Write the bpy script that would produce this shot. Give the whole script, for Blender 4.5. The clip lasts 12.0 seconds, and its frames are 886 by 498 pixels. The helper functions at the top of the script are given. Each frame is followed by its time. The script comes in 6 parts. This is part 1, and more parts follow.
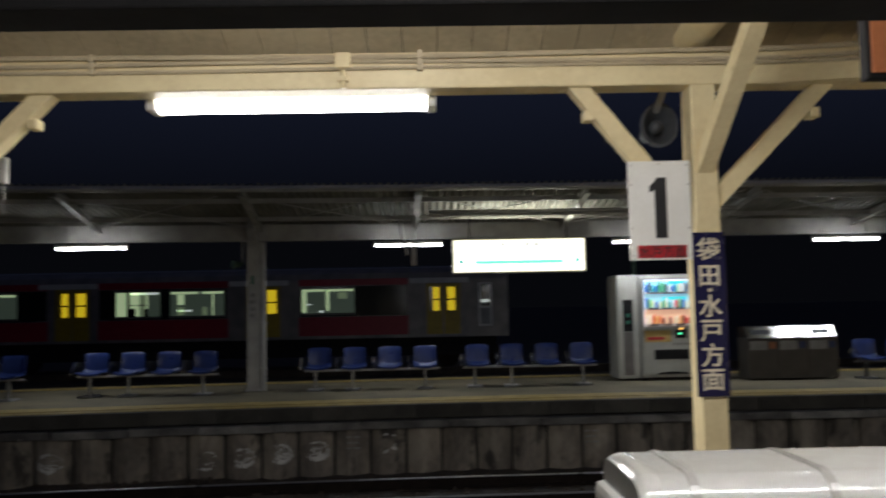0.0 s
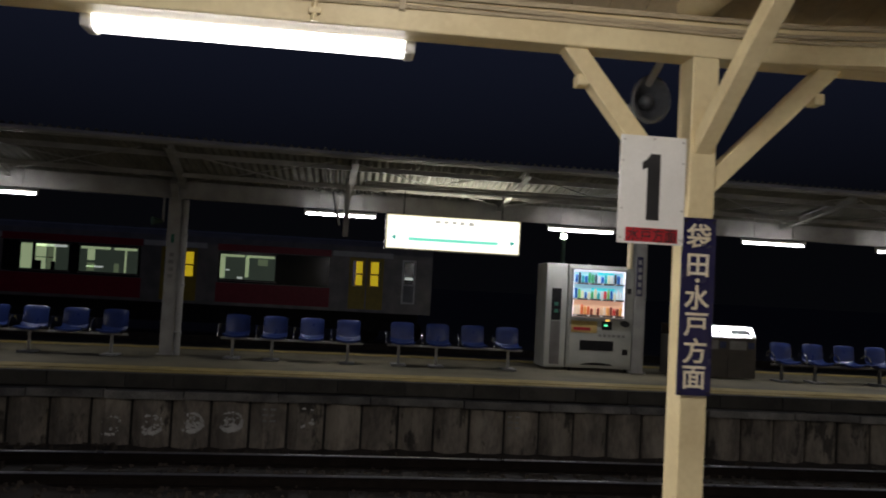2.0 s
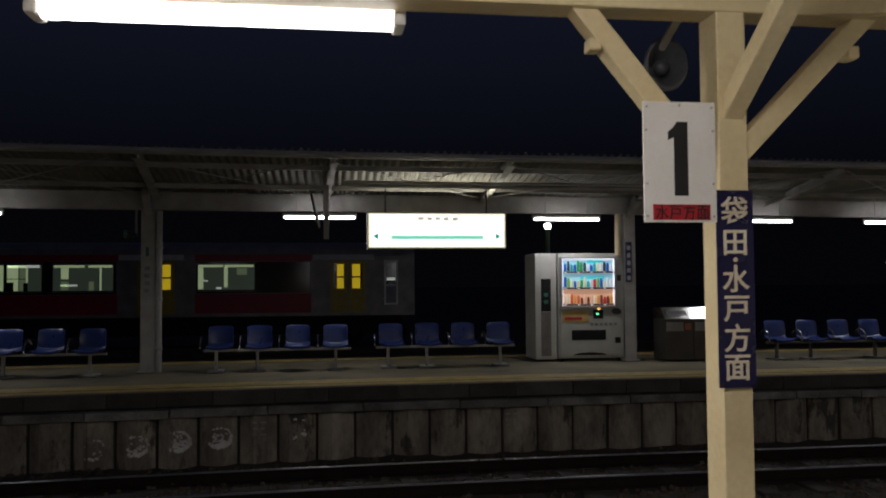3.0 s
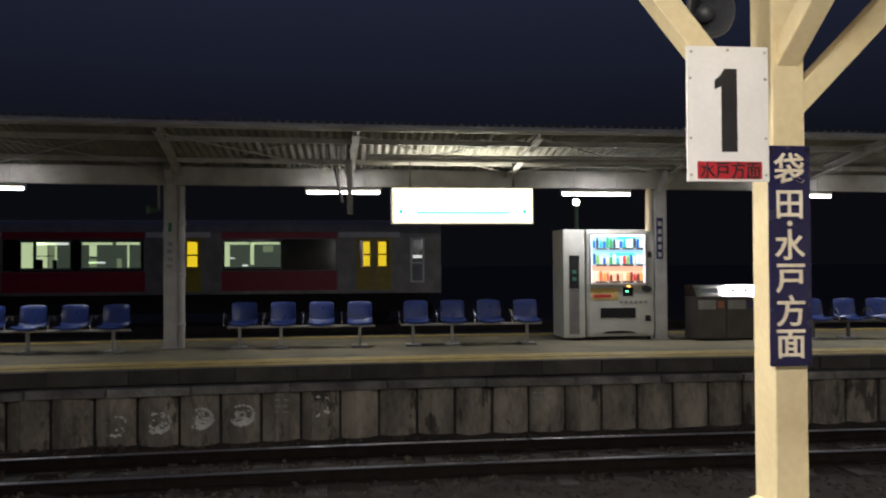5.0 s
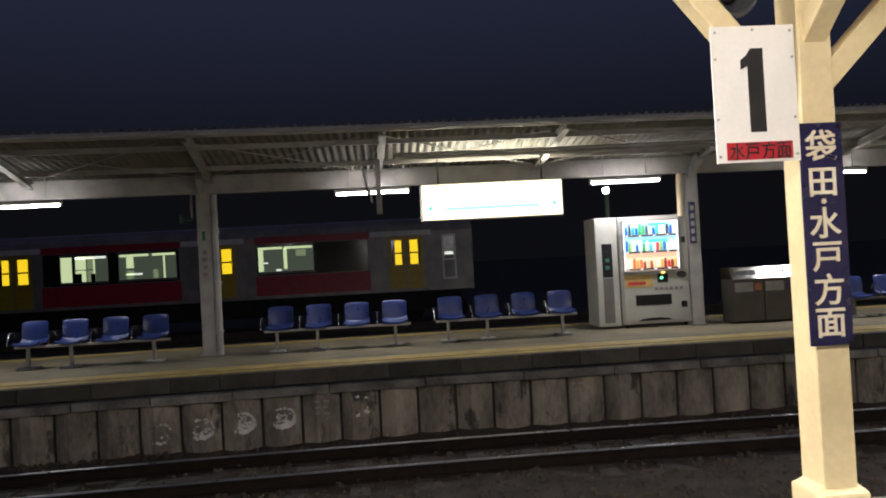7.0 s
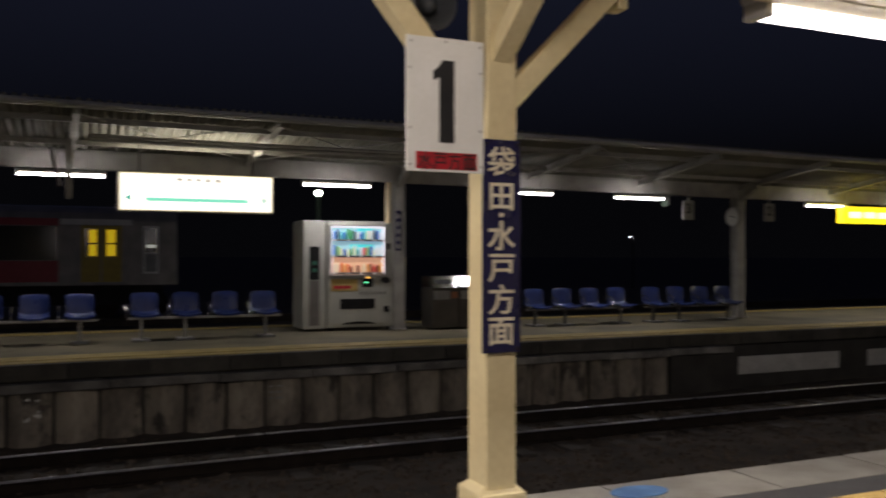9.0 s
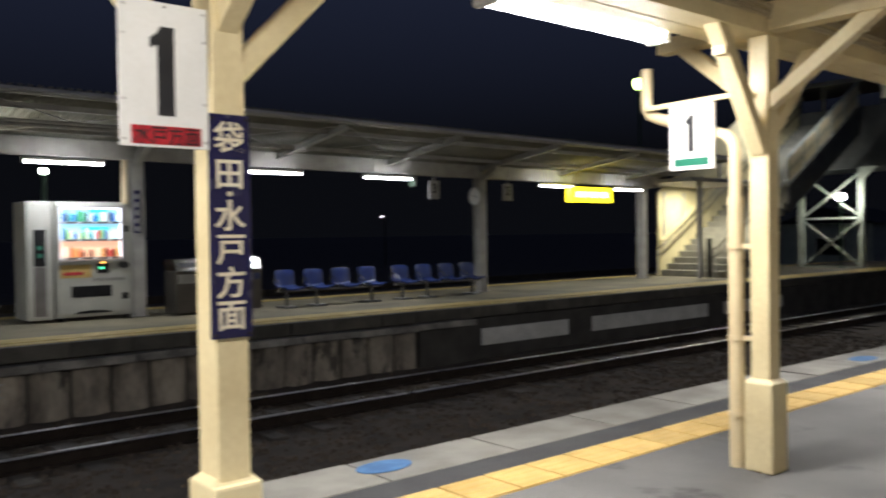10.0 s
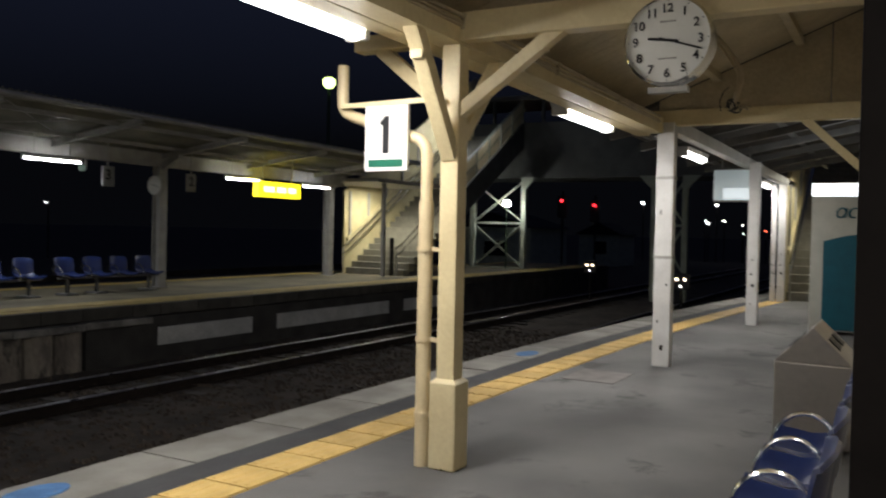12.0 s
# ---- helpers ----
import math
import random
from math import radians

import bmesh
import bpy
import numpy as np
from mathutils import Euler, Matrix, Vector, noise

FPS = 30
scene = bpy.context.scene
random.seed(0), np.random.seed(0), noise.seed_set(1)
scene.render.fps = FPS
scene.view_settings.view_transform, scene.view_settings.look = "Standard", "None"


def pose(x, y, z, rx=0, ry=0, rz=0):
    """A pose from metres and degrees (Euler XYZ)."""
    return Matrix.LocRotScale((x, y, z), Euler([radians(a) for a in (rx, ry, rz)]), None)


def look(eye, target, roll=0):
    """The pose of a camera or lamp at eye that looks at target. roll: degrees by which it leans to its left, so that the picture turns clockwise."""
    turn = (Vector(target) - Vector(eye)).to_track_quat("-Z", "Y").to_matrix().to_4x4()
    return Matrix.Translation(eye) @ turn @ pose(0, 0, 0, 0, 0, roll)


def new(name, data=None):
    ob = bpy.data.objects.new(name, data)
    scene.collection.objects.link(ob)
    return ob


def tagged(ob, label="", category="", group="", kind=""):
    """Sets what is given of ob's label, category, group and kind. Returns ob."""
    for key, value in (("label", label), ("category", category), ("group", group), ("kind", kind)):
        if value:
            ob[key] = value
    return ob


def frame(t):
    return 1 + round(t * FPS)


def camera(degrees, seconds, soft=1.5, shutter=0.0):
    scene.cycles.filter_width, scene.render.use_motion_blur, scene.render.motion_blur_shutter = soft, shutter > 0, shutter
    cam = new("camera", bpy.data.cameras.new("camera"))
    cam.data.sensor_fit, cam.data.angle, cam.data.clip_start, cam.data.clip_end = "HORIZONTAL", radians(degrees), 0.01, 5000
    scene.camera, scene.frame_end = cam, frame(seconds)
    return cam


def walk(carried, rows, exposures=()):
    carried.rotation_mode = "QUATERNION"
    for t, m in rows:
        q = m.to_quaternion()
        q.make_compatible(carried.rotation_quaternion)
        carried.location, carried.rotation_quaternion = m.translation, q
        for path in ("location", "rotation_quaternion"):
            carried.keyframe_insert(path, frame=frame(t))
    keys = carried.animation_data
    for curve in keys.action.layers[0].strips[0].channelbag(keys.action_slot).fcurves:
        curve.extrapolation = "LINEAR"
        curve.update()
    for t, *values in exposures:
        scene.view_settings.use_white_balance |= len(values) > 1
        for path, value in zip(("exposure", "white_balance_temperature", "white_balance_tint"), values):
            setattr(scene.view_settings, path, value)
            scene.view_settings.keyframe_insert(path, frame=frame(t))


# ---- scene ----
cam = camera(55.7, 12.0, soft=1.9, shutter=0.5)
PATH = [
    (0, (0.468, 0.71, 1.322), (0.505, 2.705, 1.462), -1.1),
    (0.2, (0.468, 0.717, 1.323), (0.587, 2.708, 1.473), -0.2),
    (0.5, (0.461, 0.711, 1.315), (0.588, 2.7, 1.48), 0.3),
    (1, (0.442, 0.734, 1.3), (0.595, 2.726, 1.398), 0.5),
    (1.2, (0.431, 0.78, 1.298), (0.594, 2.772, 1.373), 0.7),
    (1.5, (0.379, 0.878, 1.286), (0.507, 2.873, 1.349), 0.8),
    (1.7, (0.351, 0.995, 1.296), (0.528, 2.986, 1.345), 0.5),
    (2, (0.304, 1.085, 1.294), (0.529, 3.07, 1.387), 3.1),
    (2.2, (0.267, 1.137, 1.311), (0.377, 3.132, 1.391), 0.9),
    (2.5, (0.245, 1.266, 1.303), (0.484, 3.249, 1.402), -1.2),
    (2.7, (0.237, 1.32, 1.306), (0.47, 3.303, 1.421), -1.2),
    (3, (0.242, 1.44, 1.292), (0.519, 3.419, 1.38), -0.4),
    (4.8, (0.297, 1.691, 1.251), (0.481, 3.682, 1.309), -0.4),
    (5, (0.303, 1.703, 1.254), (0.515, 3.691, 1.292), -0.3),
    (5.5, (0.298, 1.694, 1.244), (0.536, 3.68, 1.246), -0.1),
    (6, (0.296, 1.687, 1.244), (0.508, 3.676, 1.296), -0.7),
    (6.2, (0.303, 1.707, 1.264), (0.457, 3.7, 1.29), -2.8),
    (6.5, (0.3, 1.686, 1.254), (0.426, 3.681, 1.285), -3.3),
    (8.3, (0.333, 1.743, 1.254), (0.722, 3.705, 1.269), -0.2),
    (8.5, (0.347, 1.754, 1.25), (0.845, 3.691, 1.261), -0.2),
    (9, (0.409, 1.777, 1.245), (1.201, 3.613, 1.262), 0.1),
    (9.5, (0.445, 1.78, 1.249), (1.476, 3.494, 1.251), -0.3),
    (10, (0.494, 1.791, 1.243), (1.779, 3.323, 1.209), -0.8),
    (10.5, (0.553, 1.794, 1.249), (2.025, 3.147, 1.237), -0.5),
    (11, (0.586, 1.81, 1.248), (2.158, 3.047, 1.239), -0.4),
    (11.5, (0.609, 1.879, 1.255), (2.282, 2.975, 1.259), 0.4),
    (12, (0.628, 1.945, 1.257), (2.381, 2.906, 1.215), 1.2),
]
EXPOSURES = [(0.0, -0.1, 6250, 10), (1.0, -0.15, 6300, 11), (1.5, -0.22, 6350, 12), (2.0, -0.42, 6450, 13), (2.5, -0.68, 6500, 14), (3.0, -0.75, 6500, 14), (4.0, -0.2, 6500, 13), (5.0, 0.58, 6500, 12),
             (5.5, 0.62, 6500, 12), (6.0, 0.67, 6500, 12), (6.5, 1.0, 6550, 12), (6.7, 0.98, 6600, 13), (8.3, -0.12, 7000, 18), (8.5, -0.16, 7000, 18), (9.0, -0.45, 6900, 17), (9.5, 0.0, 6600, 15),
             (10.0, 0.6, 6300, 10), (10.5, 0.16, 6100, 8), (11.0, 0.0, 6200, 9), (11.5, -0.22, 6300, 10), (12.0, -0.18, 6350, 10)]
walk(cam, [(t, look(eye, target, roll)) for t, eye, target, roll in PATH], EXPOSURES)

# ---- world and exposure ----
world = bpy.data.worlds.new("night_sky")
scene.world = world
world.use_nodes = True
wn = world.node_tree.nodes
wl = world.node_tree.links
bg = wn["Background"]
tc = wn.new("ShaderNodeTexCoord")
sep = wn.new("ShaderNodeSeparateXYZ")
ramp = wn.new("ShaderNodeValToRGB")
wl.new(tc.outputs["Generated"], sep.inputs[0])
wl.new(sep.outputs["Z"], ramp.inputs[0])
ramp.color_ramp.elements[0].color = (0.0021, 0.0023, 0.0032, 1)
ramp.color_ramp.elements[0].position = 0.10
ramp.color_ramp.elements[1].color = (0.0112, 0.0142, 0.0290, 1)
ramp.color_ramp.elements[1].position = 0.4
wl.new(ramp.outputs[0], bg.inputs[0])
bg.inputs[1].default_value = 1.0
TUBE_POWER = 50.0      # each fluorescent fitting over the near platform
WALL_FILL_POWER = 38.0      # unseen fitting added over the doorway
HALL_FILL_POWER = 40.0
FAR_POWER = 19.0       # each fitting under the island canopy


# ---- materials ----
def mat(name, base, other=None, rough=0.6, metal=0.0, scale=6.0, fine=60.0, bump=0.15, spots=None, spot_at=0.68, spot_scale=3.0, spec=0.5, stretch=1.0):
    """A surface with two scales of colour change, fine relief, and stains of a colour of their own."""
    m = bpy.data.materials.new(name)
    m.use_nodes = True
    n, l = m.node_tree.nodes, m.node_tree.links
    b = n["Principled BSDF"]
    co = n.new("ShaderNodeTexCoord")
    mp = n.new("ShaderNodeMapping")
    mp.inputs["Scale"].default_value = (1, 1, stretch)
    l.new(co.outputs["Object"], mp.inputs["Vector"])
    n1, n2 = n.new("ShaderNodeTexNoise"), n.new("ShaderNodeTexNoise")
    for x, s in ((n1, scale), (n2, fine)):
        x.inputs["Scale"].default_value = s
        x.inputs["Detail"].default_value = 6
        l.new(mp.outputs[0], x.inputs["Vector"])
    mix = n.new("ShaderNodeMix")
    mix.data_type = "RGBA"
    other = other or tuple(c * 0.78 for c in base)
    mix.inputs["A"].default_value, mix.inputs["B"].default_value = (*base, 1), (*other, 1)
    add = n.new("ShaderNodeMath")
    add.operation = "MULTIPLY_ADD"
    add.inputs[1].default_value, add.inputs[2].default_value = 0.45, 0.0
    l.new(n2.outputs["Fac"], add.inputs[0])
    sm = n.new("ShaderNodeMath")
    sm.operation = "ADD"
    l.new(add.outputs[0], sm.inputs[0])
    l.new(n1.outputs["Fac"], sm.inputs[1])
    mr = n.new("ShaderNodeMapRange")
    mr.inputs["From Min"].default_value, mr.inputs["From Max"].default_value = 0.57, 0.88
    l.new(sm.outputs[0], mr.inputs["Value"])
    l.new(mr.outputs[0], mix.inputs["Factor"])
    out = mix.outputs["Result"]
    if spots:
        n3 = n.new("ShaderNodeTexNoise")
        n3.inputs["Scale"].default_value, n3.inputs["Detail"].default_value = spot_scale, 8
        n3.inputs["Roughness"].default_value = 0.7
        l.new(mp.outputs[0], n3.inputs["Vector"])
        r3 = n.new("ShaderNodeMapRange")
        r3.inputs["From Min"].default_value, r3.inputs["From Max"].default_value = spot_at, spot_at + 0.06
        l.new(n3.outputs["Fac"], r3.inputs["Value"])
        mx = n.new("ShaderNodeMix")
        mx.data_type = "RGBA"
        mx.inputs["B"].default_value = (*spots, 1)
        l.new(out, mx.inputs["A"])
        l.new(r3.outputs[0], mx.inputs["Factor"])
        out = mx.outputs["Result"]
    l.new(out, b.inputs["Base Color"])
    b.inputs["Metallic"].default_value = metal
    b.inputs["Specular IOR Level"].default_value = spec
    rr = n.new("ShaderNodeMapRange")
    rr.inputs["To Min"].default_value, rr.inputs["To Max"].default_value = max(rough - 0.1, 0.02), min(rough + 0.12, 1)
    l.new(n1.outputs["Fac"], rr.inputs["Value"])
    l.new(rr.outputs[0], b.inputs["Roughness"])
    if bump:
        bp = n.new("ShaderNodeBump")
        bp.inputs["Strength"].default_value, bp.inputs["Distance"].default_value = bump, 0.01
        l.new(sm.outputs[0], bp.inputs["Height"])
        l.new(bp.outputs[0], b.inputs["Normal"])
    return m


def glow(name, colour, strength):
    m = bpy.data.materials.new(name)
    m.use_nodes = True
    b = m.node_tree.nodes["Principled BSDF"]
    b.inputs["Base Color"].default_value = (*[min(c, 0.8) for c in colour], 1)
    b.inputs["Emission Color"].default_value = (*colour, 1)
    b.inputs["Emission Strength"].default_value = strength
    b.inputs["Roughness"].default_value = 0.4
    return m


def piece_mat(name, base, dev, **kw):
    """As mat(), with each piece a little lighter or darker."""
    m = mat(name, base, **kw)
    n, l = m.node_tree.nodes, m.node_tree.links
    b = n["Principled BSDF"]
    src = b.inputs["Base Color"].links[0].from_socket
    info = n.new("ShaderNodeObjectInfo")
    hsv = n.new("ShaderNodeHueSaturation")
    mr = n.new("ShaderNodeMapRange")
    mr.inputs["To Min"].default_value, mr.inputs["To Max"].default_value = 1 - dev, 1 + dev
    l.new(info.outputs["Random"], mr.inputs["Value"])
    shift = n.new("ShaderNodeMath")
    shift.operation = "MULTIPLY"
    shift.inputs[1].default_value = 61.0
    l.new(info.outputs["Random"], shift.inputs[0])
    l.new(shift.outputs[0], n["Mapping"].inputs["Location"])
    l.new(mr.outputs[0], hsv.inputs["Value"])
    l.new(src, hsv.inputs["Color"])
    l.new(hsv.outputs[0], b.inputs["Base Color"])
    return m


M_CREAM = mat("cream_paint", (0.74, 0.635, 0.385), (0.63, 0.52, 0.30), rough=0.45, scale=3, fine=40, bump=0.12, spots=(0.34, 0.23, 0.12), spot_at=0.72, spot_scale=9)
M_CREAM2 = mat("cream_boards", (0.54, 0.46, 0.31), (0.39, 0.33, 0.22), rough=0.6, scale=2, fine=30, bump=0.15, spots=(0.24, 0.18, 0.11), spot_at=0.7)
M_WHITE = mat("white_paint", (0.66, 0.65, 0.63), (0.54, 0.53, 0.51), rough=0.5, scale=4, fine=60, bump=0.08, spots=(0.32, 0.27, 0.22), spot_at=0.74, spot_scale=7)
M_SIGNW = mat("sign_white", (0.80, 0.79, 0.76), (0.74, 0.73, 0.69), rough=0.35, scale=5, fine=80, bump=0.03, spots=(0.5, 0.46, 0.4), spot_at=0.76, spot_scale=12)
M_BLACK = mat("sign_black", (0.012, 0.012, 0.014), (0.02, 0.02, 0.022), rough=0.45, bump=0.03)
M_RED = mat("sign_red", (0.48, 0.02, 0.03), (0.38, 0.02, 0.03), rough=0.4, bump=0.03)
M_GREEN = mat("sign_green", (0.02, 0.16, 0.10), (0.015, 0.11, 0.07), rough=0.4, bump=0.03)
M_ENAMEL = mat("blue_enamel", (0.012, 0.011, 0.060), (0.008, 0.008, 0.042), rough=0.25, scale=5, bump=0.03, spots=(0.12, 0.06, 0.03), spot_at=0.75, spot_scale=14)
M_ENWHITE = mat("enamel_letter", (0.78, 0.72, 0.58), (0.66, 0.58, 0.42), rough=0.3, bump=0.03, scale=14)
M_ASPHALT = mat("asphalt", (0.165, 0.162, 0.155), (0.085, 0.084, 0.082), rough=0.72, scale=0.75, fine=190, bump=0.4, spots=(0.07, 0.068, 0.066), spot_at=0.565, spot_scale=1.4)
M_ASPHALT_D = mat("asphalt_strip", (0.075, 0.075, 0.078), (0.05, 0.05, 0.053), rough=0.7, scale=2, fine=220, bump=0.3)
M_COPING = piece_mat("coping_concrete", (0.30, 0.29, 0.26), 0.14, other=(0.20, 0.19, 0.17), rough=0.8, scale=3, fine=120, bump=0.3, spots=(0.12, 0.11, 0.09), spot_at=0.66)
M_TACT = piece_mat("tactile_yellow", (0.66, 0.46, 0.16), 0.10, other=(0.52, 0.35, 0.11), rough=0.6, scale=5, fine=90, bump=0.2, spots=(0.3, 0.2, 0.08), spot_at=0.68, spot_scale=5)
M_BLUEMARK = mat("blue_ground_paint", (0.10, 0.23, 0.48), (0.07, 0.16, 0.34), rough=0.7, scale=8, bump=0.2, spots=(0.2, 0.2, 0.18), spot_at=0.6, spot_scale=12)
M_PATCH = mat("floor_plate", (0.17, 0.155, 0.145), (0.13, 0.12, 0.11), rough=0.6, bump=0.2)
M_DIRT = mat("ballast_ground", (0.060, 0.046, 0.034), (0.028, 0.022, 0.017), rough=0.95, scale=2.2, fine=45, bump=0.9)
M_STONE = mat("ballast_stone", (0.085, 0.066, 0.050), (0.045, 0.035, 0.027), rough=0.95, scale=3, fine=40, bump=0.3)
M_RAIL = mat("rail_rust", (0.020, 0.014, 0.011), (0.013, 0.009, 0.007), rough=0.85, metal=0.1, spec=0.2, bump=0.2)
M_RAILTOP = mat("rail_polished", (0.46, 0.45, 0.43), (0.38, 0.37, 0.36), rough=0.30, metal=0.95, bump=0.0)
M_SLEEPER = piece_mat("sleeper_concrete", (0.058, 0.050, 0.042), 0.3, rough=0.9, bump=0.4)
M_WALLC = piece_mat("wall_panel_concrete", (0.33, 0.29, 0.235), 0.20, other=(0.15, 0.13, 0.11), rough=0.9, scale=3.2, fine=22, bump=0.35, spots=(0.075, 0.066, 0.056), spot_at=0.55, spot_scale=2.6, stretch=0.42)
M_WALLD = mat("wall_dark_concrete", (0.05, 0.047, 0.043), (0.03, 0.028, 0.026), rough=0.9, scale=2, fine=50, bump=0.4)
M_CAP = piece_mat("wall_cap_concrete", (0.24, 0.23, 0.21), 0.3, other=(0.09, 0.085, 0.08), rough=0.85, scale=3, fine=60, bump=0.6, spots=(0.40, 0.38, 0.35), spot_at=0.63, spot_scale=6)
M_PALE = mat("pale_panel", (0.36, 0.36, 0.35), (0.25, 0.25, 0.24), rough=0.7, scale=2, bump=0.2)
M_PANEL = mat("panel_white_board", (0.55, 0.55, 0.53), (0.36, 0.36, 0.35), rough=0.7, scale=1.6, fine=30, bump=0.2, spots=(0.24, 0.23, 0.21), spot_at=0.62, spot_scale=3)
M_EDGE = piece_mat("edge_concrete", (0.075, 0.070, 0.058), 0.25, other=(0.045, 0.042, 0.036), rough=0.9, scale=3, fine=50, bump=0.4, spots=(0.16, 0.15, 0.13), spot_at=0.68, spot_scale=7)
M_FARFLOOR = mat("island_pavement", (0.20, 0.170, 0.100), (0.10, 0.088, 0.056), rough=0.8, scale=0.8, fine=60, bump=0.25, spots=(0.07, 0.062, 0.045), spot_at=0.6, spot_scale=1.6)
M_FARYEL = mat("island_yellow", (0.44, 0.32, 0.085), (0.29, 0.215, 0.065), rough=0.7, scale=4, bump=0.15)
M_STEELP = mat("grey_steel_paint", (0.40, 0.39, 0.36), (0.30, 0.29, 0.27), rough=0.5, scale=4, bump=0.1, spots=(0.16, 0.12, 0.09), spot_at=0.72, spot_scale=6)
M_GUTTER = mat("gutter_grey", (0.46, 0.46, 0.47), (0.36, 0.36, 0.37), rough=0.35, scale=3, bump=0.06, spots=(0.22, 0.20, 0.18), spot_at=0.7, spot_scale=4)
M_DIRTMARK = mat("worn_print", (0.17, 0.165, 0.155), (0.26, 0.25, 0.24), rough=0.7, scale=20, bump=0.0)
M_SHEET = mat("roof_sheet", (0.23, 0.22, 0.18), (0.15, 0.145, 0.12), rough=0.55, scale=2, bump=0.1)
M_BEAM = mat("dark_bench_steel", (0.15, 0.145, 0.14), (0.10, 0.097, 0.093), rough=0.5, scale=4, bump=0.1)
M_STAIN = mat("stainless", (0.46, 0.43, 0.40), (0.38, 0.355, 0.33), rough=0.32, metal=1.0, scale=3, fine=20, bump=0.03)
M_LID = mat("polished_lid", (0.62, 0.60, 0.57), (0.55, 0.53, 0.50), rough=0.18, metal=1.0, scale=3, fine=20, bump=0.015)
M_CHROME = mat("chrome", (0.75, 0.75, 0.74), (0.65, 0.65, 0.64), rough=0.15, metal=1.0, bump=0.0)
M_SEAT = mat("blue_plastic", (0.020, 0.036, 0.135), (0.014, 0.026, 0.10), rough=0.3, scale=5, bump=0.03)
M_DARK = mat("dark_frame", (0.016, 0.015, 0.016), (0.011, 0.0105, 0.011), rough=0.7, spec=0.2, bump=0.08)
M_JAMB = mat("dark_brown_frame", (0.0085, 0.0065, 0.0055), (0.006, 0.0045, 0.004), rough=0.75, spec=0.12, bump=0.08)
M_BROWN = mat("brown_board", (0.42, 0.15, 0.06), (0.32, 0.11, 0.045), rough=0.5, scale=4, bump=0.06)
M_PLASTER = mat("station_wall_plaster", (0.62, 0.56, 0.44), (0.52, 0.46, 0.36), rough=0.8, scale=1.5, bump=0.2)
M_VM = mat("machine_white", (0.46, 0.46, 0.41), (0.38, 0.38, 0.335), rough=0.4, scale=3, bump=0.04)
M_TEAL = mat("teal_print", (0.004, 0.085, 0.125), (0.004, 0.07, 0.105), rough=0.4, bump=0.02)
M_TUBE = glow("tube_cover", (1.0, 0.965, 0.90), 10.0)
M_TUBEF = glow("far_tube", (0.97, 0.97, 0.98), 24.0)
M_NAME = glow("name_board_light", (1.0, 0.98, 0.86), 2.3)
M_NAMEEDGE = glow("name_board_border", (1.0, 0.92, 0.55), 1.0)
M_NAMEGR = glow("name_board_green", (0.22, 0.85, 0.62), 1.25)
M_NAMETXT = glow("name_board_print", (0.55, 0.54, 0.48), 1.0)
M_ARROW = glow("name_board_arrow", (0.03, 0.55, 0.45), 0.9)
M_YELLIT = glow("yellow_sign_light", (1.0, 0.80, 0.02), 2.2)
M_YELTXT = glow("yellow_sign_mark", (1.0, 0.95, 0.55), 2.6)
M_PIPE = mat("cream_pipe", (0.70, 0.58, 0.36), (0.6, 0.49, 0.3), rough=0.4, scale=3, bump=0.05)
M_CABLE = mat("cable", (0.50, 0.42, 0.28), (0.4, 0.33, 0.22), rough=0.5, bump=0.05)
M_CABLEB = mat("black_cable", (0.02, 0.02, 0.02), rough=0.5, bump=0.05)
M_BINBODY = mat("bin_brown_steel", (0.085, 0.076, 0.066), (0.06, 0.054, 0.047), rough=0.4, metal=0.5, scale=3, bump=0.05)
M_LATT2 = mat("dark_green_pole", (0.05, 0.10, 0.06), (0.035, 0.07, 0.045), rough=0.5, bump=0.05)
M_FACE = mat("clock_face", (0.74, 0.74, 0.70), (0.70, 0.70, 0.66), rough=0.5, scale=2, bump=0.0)


# ---- mesh helpers ----
def box(bm, lo, hi, bevel=0.0):
    """A box from corner to corner, with its edges rounded by bevel."""
    c = [(a + b) / 2 for a, b in zip(lo, hi)]
    s = [abs(b - a) for a, b in zip(lo, hi)]
    r = bmesh.ops.create_cube(bm, size=1.0, matrix=Matrix.Translation(c) @ Matrix.Diagonal((*s, 1)))
    if bevel:
        es = list({e for v in r["verts"] for e in v.link_edges})
        bmesh.ops.bevel(bm, geom=es, offset=bevel, segments=2, affect="EDGES", profile=0.6)
    return bm


def bar(bm, a, b, w, h, bevel=0.0, up=(0, 0, 1)):
    """A squared bar from a to b, w wide and h high."""
    a, b = Vector(a), Vector(b)
    d = (b - a).normalized()
    side = d.cross(Vector(up))
    if side.length < 1e-4:
        side = d.cross(Vector((0, 1, 0)))
    side.normalize()
    top = side.cross(d).normalized()
    m = Matrix((side, d, top)).transposed().to_4x4()
    m.translation = (a + b) / 2
    r = bmesh.ops.create_cube(bm, size=1.0, matrix=m @ Matrix.Diagonal((w, (b - a).length, h, 1)))
    if bevel:
        es = list({e for v in r["verts"] for e in v.link_edges})
        bmesh.ops.bevel(bm, geom=es, offset=bevel, segments=2, affect="EDGES", profile=0.6)
    return bm


def rod(bm, a, b, r, seg=12, r2=None):
    a, b = Vector(a), Vector(b)
    m = (b - a).to_track_quat("Z", "Y").to_matrix().to_4x4()
    m.translation = (a + b) / 2
    bmesh.ops.create_cone(bm, cap_ends=True, segments=seg, radius1=r, radius2=r if r2 is None else r2, depth=(b - a).length, matrix=m)
    return bm


